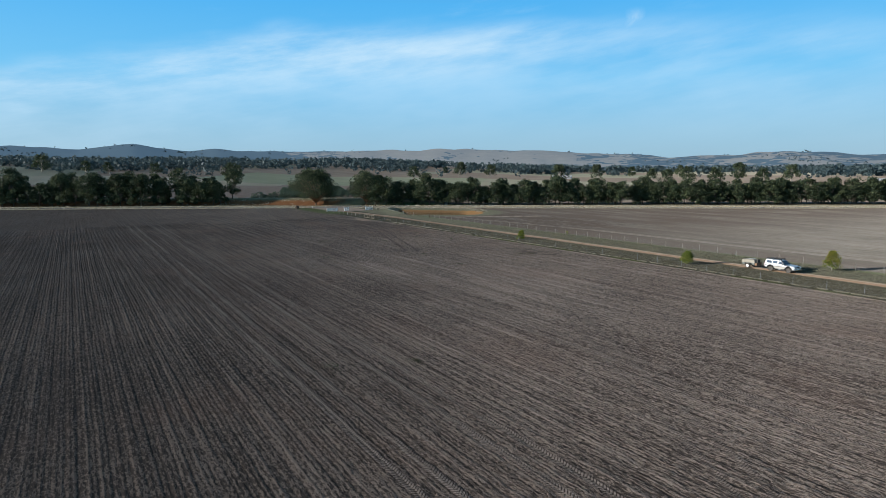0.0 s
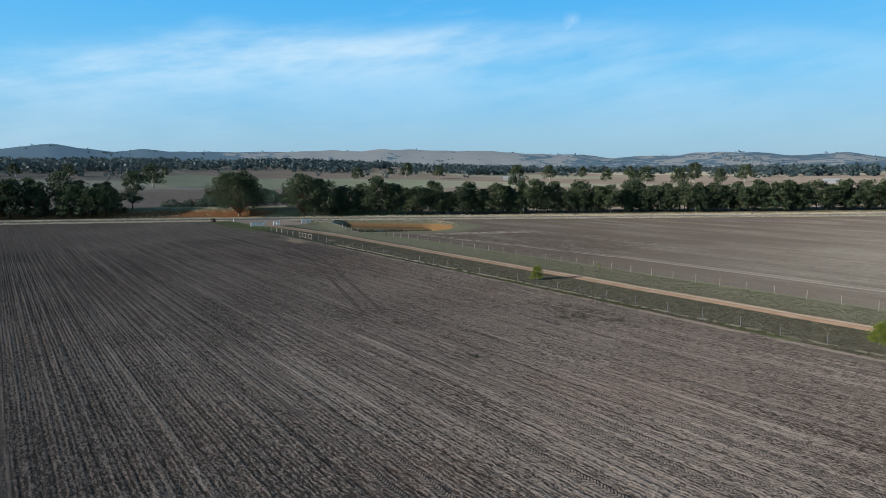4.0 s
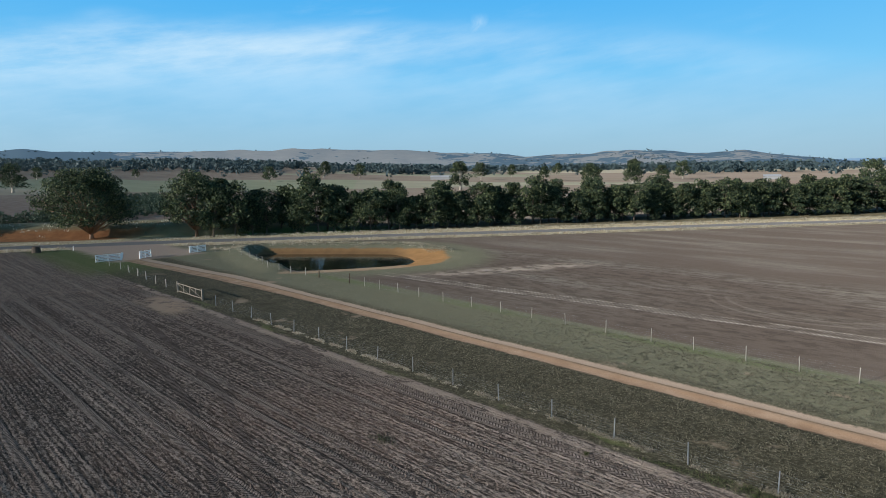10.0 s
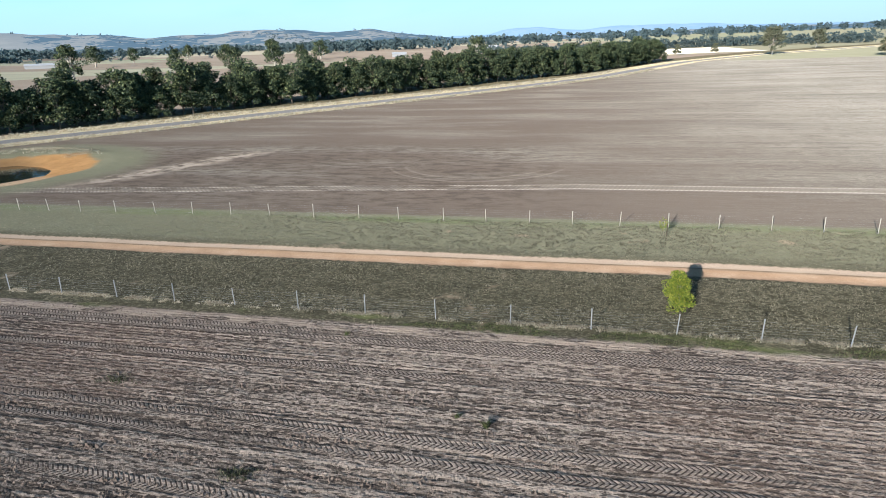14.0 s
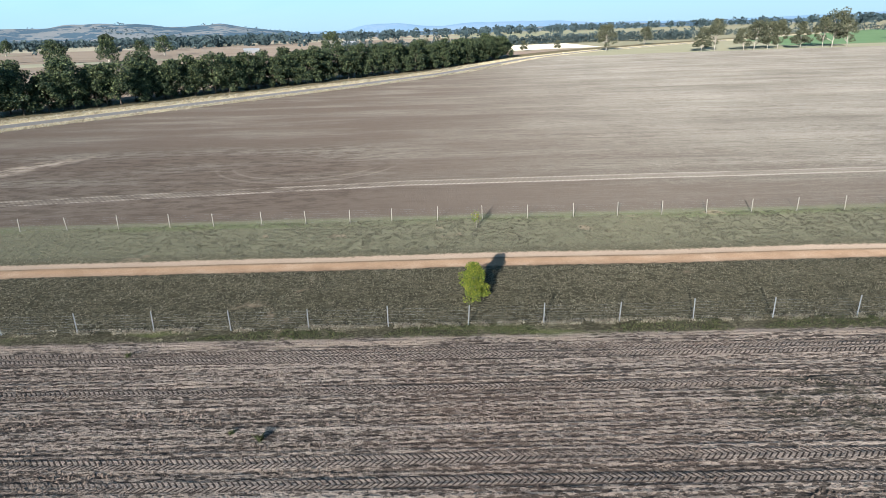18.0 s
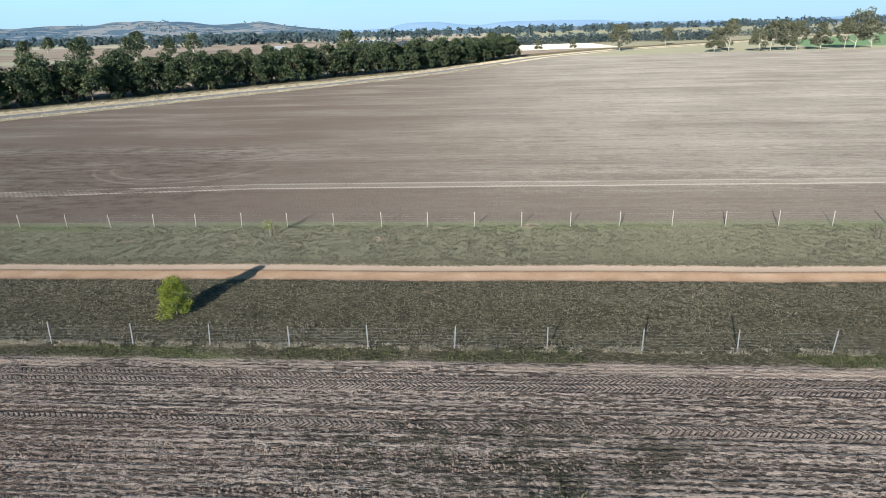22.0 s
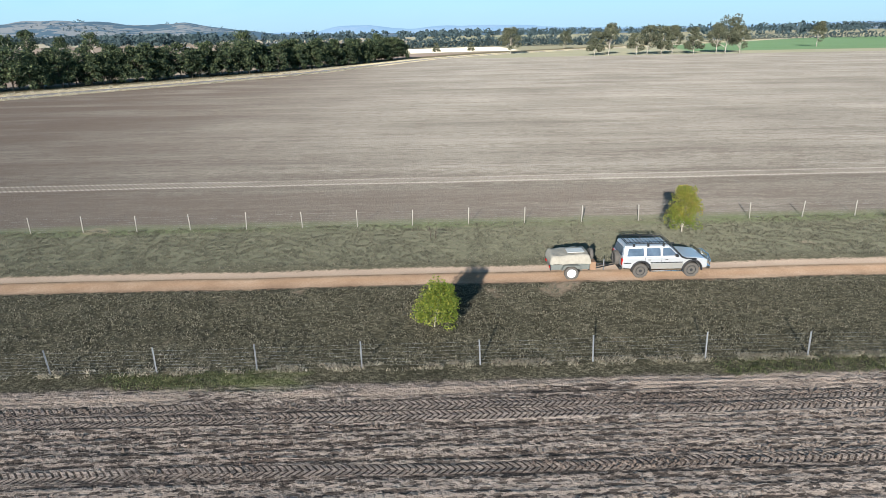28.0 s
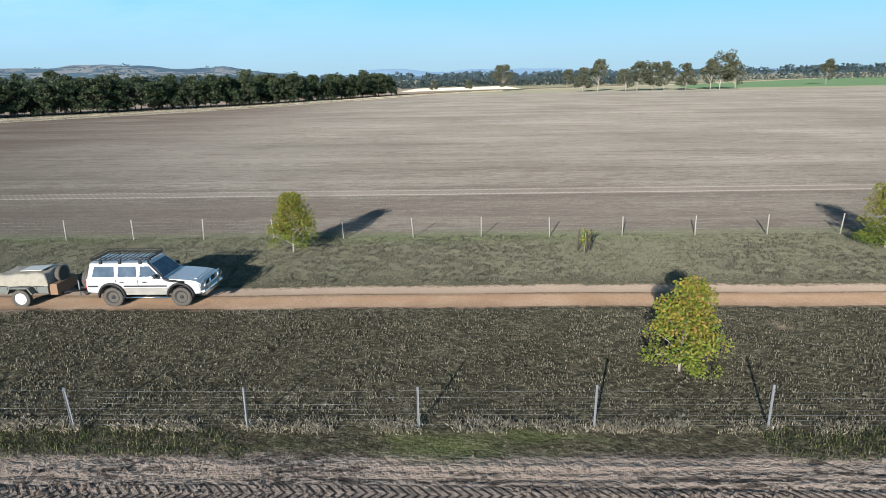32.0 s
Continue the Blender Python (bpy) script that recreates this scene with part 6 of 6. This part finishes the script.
def shed(x, y, ln, wd, h, turn):
    z = float(land(np.array([x]), np.array([y]))[0])
    top = empty("farm_shed", (x, y, z), turn, label="long pale iron farm shed far across the paddocks", category="shed", group="far sheds")
    bm = bmesh.new()
    add_box(bm, (-ln / 2, -wd / 2, 0), (ln / 2, wd / 2, h))
    part("wall", bm, M_SHED, top)
    part("roof", outline_solid([(-wd / 2 - 0.5, h), (0, h + wd * 0.2), (wd / 2 + 0.5, h), (wd / 2 + 0.5, h + 0.15), (0, h + wd * 0.2 + 0.2), (-wd / 2 - 0.5, h + 0.15)], -ln / 2 - 0.4, ln / 2 + 0.4), M_ROOF, top).matrix_basis = pose(0, 0, 0, 0, 0, 90)


shed(-735, 665, 30, 10, 3.6, 40)
shed(-330, 760, 16, 8, 3.5, 20)
shed(-250, 905, 30, 12, 5, -10)

# ---- loose clods, grass and straw ----
def blades(places, height, width, r, mat, per=3, spread=0.12, bendy=0.5):
    """Tufts of bent blades, as triangles with a kink."""
    n = len(places) * per
    base = np.repeat(places, per, 0) + np.concatenate([r.normal(0, spread, (n, 2)), np.zeros((n, 1))], 1)
    ang = r.uniform(0, 2 * math.pi, n)
    h = height * r.uniform(0.5, 1.25, n)
    side = np.stack([np.cos(ang), np.sin(ang), np.zeros(n)], 1) * width
    lean = np.stack([np.cos(ang + 1.5), np.sin(ang + 1.5), np.zeros(n)], 1) * (bendy * h * r.uniform(0.1, 1.0, n))[:, None]
    tip = base + lean + np.stack([np.zeros(n), np.zeros(n), h], 1)
    mid = base + lean * 0.35 + np.stack([np.zeros(n), np.zeros(n), h * 0.6], 1)
    return quads("blades", np.stack([base - side, base + side, mid + side * 0.8, tip, mid - side * 0.8], 1), mat)


rb = np.random.default_rng(31)


def zone(n, x0, x1, y0, y1, keep=None):
    pts = np.stack([rb.uniform(x0, x1, n), rb.uniform(y0, y1, n)], 1)
    if keep is not None:
        pts = pts[keep(pts)]
    return np.concatenate([pts, land(pts[:, 0], pts[:, 1])[:, None] - 0.01], 1)


def clumpy(scale, cut):
    def test(pts):
        return np.array([noise.noise(Vector((x * scale, y * scale * 1.6, 5.0))) > cut for x, y in pts])
    return test


def off_track(pts):
    return np.abs(pts[:, 1] - TRACK_Y) > 1.75


def clod_mesh(pts, size, r, mat):
    """Lumps of earth: squashed octahedra of uneven shape."""
    n = len(pts)
    dirs = np.array([(1, 0, 0), (0, 1, 0), (-1, 0, 0), (0, -1, 0), (0, 0, 1)], float)
    s = size * r.uniform(0.45, 1.5, n) ** 1.3
    v = pts[:, None, :] + dirs[None] * (s[:, None] * r.uniform(0.6, 1.35, (n, 5)))[:, :, None] * np.array([1.1, 0.9, 0.75])
    v[:, :4, 2] -= 0.02
    a = r.uniform(0, 1.5, n)
    c, sn = np.cos(a)[:, None], np.sin(a)[:, None]
    rel = v - pts[:, None, :]
    v = pts[:, None, :] + np.stack([rel[..., 0] * c - rel[..., 1] * sn, rel[..., 0] * sn + rel[..., 1] * c, rel[..., 2]], -1)
    tri = np.concatenate([np.stack([v[:, k], v[:, (k + 1) % 4], v[:, 4]], 1) for k in range(4)], 0)
    return quads("clods", tri, mat)


mat, g = material("clod_earth")
pc = g.place()
g.surface(g.ramp(g.noise(pc, 1.3, 4, 0.6), [(0.3, (0.085, 0.064, 0.052)), (0.55, (0.155, 0.119, 0.097)), (0.75, (0.25, 0.198, 0.164))]), 0.95, spec=0.1)
M_CLOD = mat
def in_rows(pts):
    yy = pts[:, 1]
    f = np.sin(2 * math.pi * yy / 0.76) + 0.6 * np.sin(2 * math.pi * yy / 1.9 + 1.3) + 0.5 * np.sin(2 * math.pi * yy / 2.63)
    return (f < rb.normal(-0.3, 0.5, len(yy))) & clumpy(0.22, -0.18)(pts)


pts = zone(130000, -150, -14, 60, 80.2, in_rows)
tagged(new("soil_clods", clod_mesh(pts, 0.058, rb, M_CLOD)), "crumbled brown clods over the ploughed soil", "soil", kind="stuff")
pts = zone(120000, -150, 10, 8, 61, in_rows)
tagged(new("soil_clods", clod_mesh(pts, 0.06, rb, M_CLOD)), "coarse brown clods over the open ploughed field", "soil", kind="stuff")

pts = zone(150000, -172, -12, 81.6, 101.8, lambda q: off_track(q) & clumpy(1.4, -0.22)(q) & (rb.uniform(0, 1, len(q)) < smooth(q[:, 0], -175, -100)))
tagged(new("verge_grass", blades(pts, 0.085, 0.013, rb, M_BLADE, 4, 0.05, 0.7)), "short patchy olive-brown grass on the verge", "grass", kind="stuff")
pts = zone(16000, -170, -12, 81.2, 81.75, clumpy(0.9, -0.02))
tagged(new("fence_straw", blades(pts, 0.13, 0.005, rb, M_STRAW, 4, 0.06, 1.2)), "dry pale grass tufts along the fence line", "grass", kind="stuff")
rp = np.array(along([(-330, -40), (-300, 20), (-272, 70), (-250, 106), (-233, 130), (-205, 168), (-168, 221), (-140, 260), (-112, 304), (-92, 350)], 0.22, 0, 0, 8))
pick = rp[rb.uniform(0, 1, len(rp)) < 0.9]
strips = []
for lo_, hi_ in ((-9.2, -5.0), (4.5, 12.0)):
    off = rb.uniform(lo_, hi_, len(pick))[:, None] * np.array([[-0.82, 0.57]])
    p2 = pick + off + rb.normal(0, 0.5, pick.shape)
    strips.append(np.concatenate([p2, land(p2[:, 0], p2[:, 1])[:, None]], 1))
pts = np.concatenate(strips)
pts = pts[~((np.abs(pts[:, 1] - 93) < 9) & (pts[:, 0] < -225) & (pts[:, 0] > -275))]
pts = pts[~((road_distance(pts[:, 0], pts[:, 1]) > 7.0) & (pts[:, 0] < -256) & (pts[:, 0] > -324))]
tagged(new("road_straw", blades(pts, 0.42, 0.022, rb, M_STRAW, 13, 0.35, 0.8)), "tall dry straw grass along the road edges", "grass", kind="stuff")

pts = zone(11000, -236, -176, 104, 150, lambda q: (np.abs(dam_distance(q[:, 0], q[:, 1]) - 6.4) < 2.4) & (0.78 * (q[:, 1] - 115) - 0.62 * (q[:, 0] + 205) > 4) & clumpy(0.35, -0.15)(q))
tagged(new("bank_straw", blades(pts, 0.30, 0.022, rb, M_STRAW, 5, 0.25, 0.9)), "rank straw grass tufts above the clay bank of the dam", "grass", kind="stuff")
pts = zone(5000, -372, -262, 20, 150, lambda q: (road_distance(q[:, 0], q[:, 1]) > 17) & (road_distance(q[:, 0], q[:, 1]) < 30) & clumpy(0.2, 0.0)(q))
tagged(new("crest_grass", blades(pts, 0.55, 0.06, rb, M_STRAW, 4, 0.3, 0.7)), "dry grass along the top of the earth bank", "grass", kind="stuff")

pts = zone(9000, -128, -12, 80.1, 81.5, clumpy(0.16, 0.16))
M_SPROUT = leaf_material("sprout_blades", [(0.0, (0.045, 0.06, 0.022)), (0.6, (0.10, 0.125, 0.045)), (1.0, (0.22, 0.21, 0.10))], 0.25)
tagged(new("sprouting_grass", blades(pts, 0.10, 0.009, rb, M_SPROUT, 4, 0.08, 0.8)), "fresh green grass sprouting before the wire fence", "grass", kind="stuff")

for wx_, wy_, wh in ((-117.9, 71.6, 0.34), (-119.2, 72.1, 0.2), (-126.8, 78.7, 0.22)):
    spot = np.array([[wx_, wy_, float(land(np.array([wx_]), np.array([wy_]))[0]) - 0.02]])
    weed = new("weed", blades(np.repeat(spot, 3, 0), wh, 0.012, rb, M_SPROUT, 12, 0.04, 0.9))
    tagged(weed, "straggly dark weed growing alone in the ploughed soil", "plant", "field weeds")
M_WEED = leaf_material("weed_leaves", [(0.0, (0.028, 0.034, 0.016)), (0.6, (0.06, 0.062, 0.03)), (1.0, (0.13, 0.115, 0.06))], 0.15)
spots = []
for wx_, wy_, rad in ((-105.2, 35.8, 0.8), (-99.1, 53.6, 0.5), (-124.6, 57.3, 0.9), (-130.0, 44.4, 0.8), (-88.6, 71.3, 0.7), (-89.7, 69.8, 0.6),
                      (-84.5, 52.6, 0.4), (-126.6, 67.0, 0.4), (-136.3, 72.3, 0.4), (-43.1, 13.3, 0.7), (-40.7, 20.0, 0.5)):
    spot = np.stack([rb.normal(wx_, rad, 70), rb.normal(wy_, rad * 0.5, 70)], 1)
    spots.append(np.concatenate([spot, land(spot[:, 0], spot[:, 1])[:, None]], 1))
tagged(new("field_weeds", blades(np.concatenate(spots), 0.09, 0.025, rb, M_WEED, 3, 0.06, 1.0)), "low dark weeds in patches over the ploughed soil", "weeds", kind="stuff")
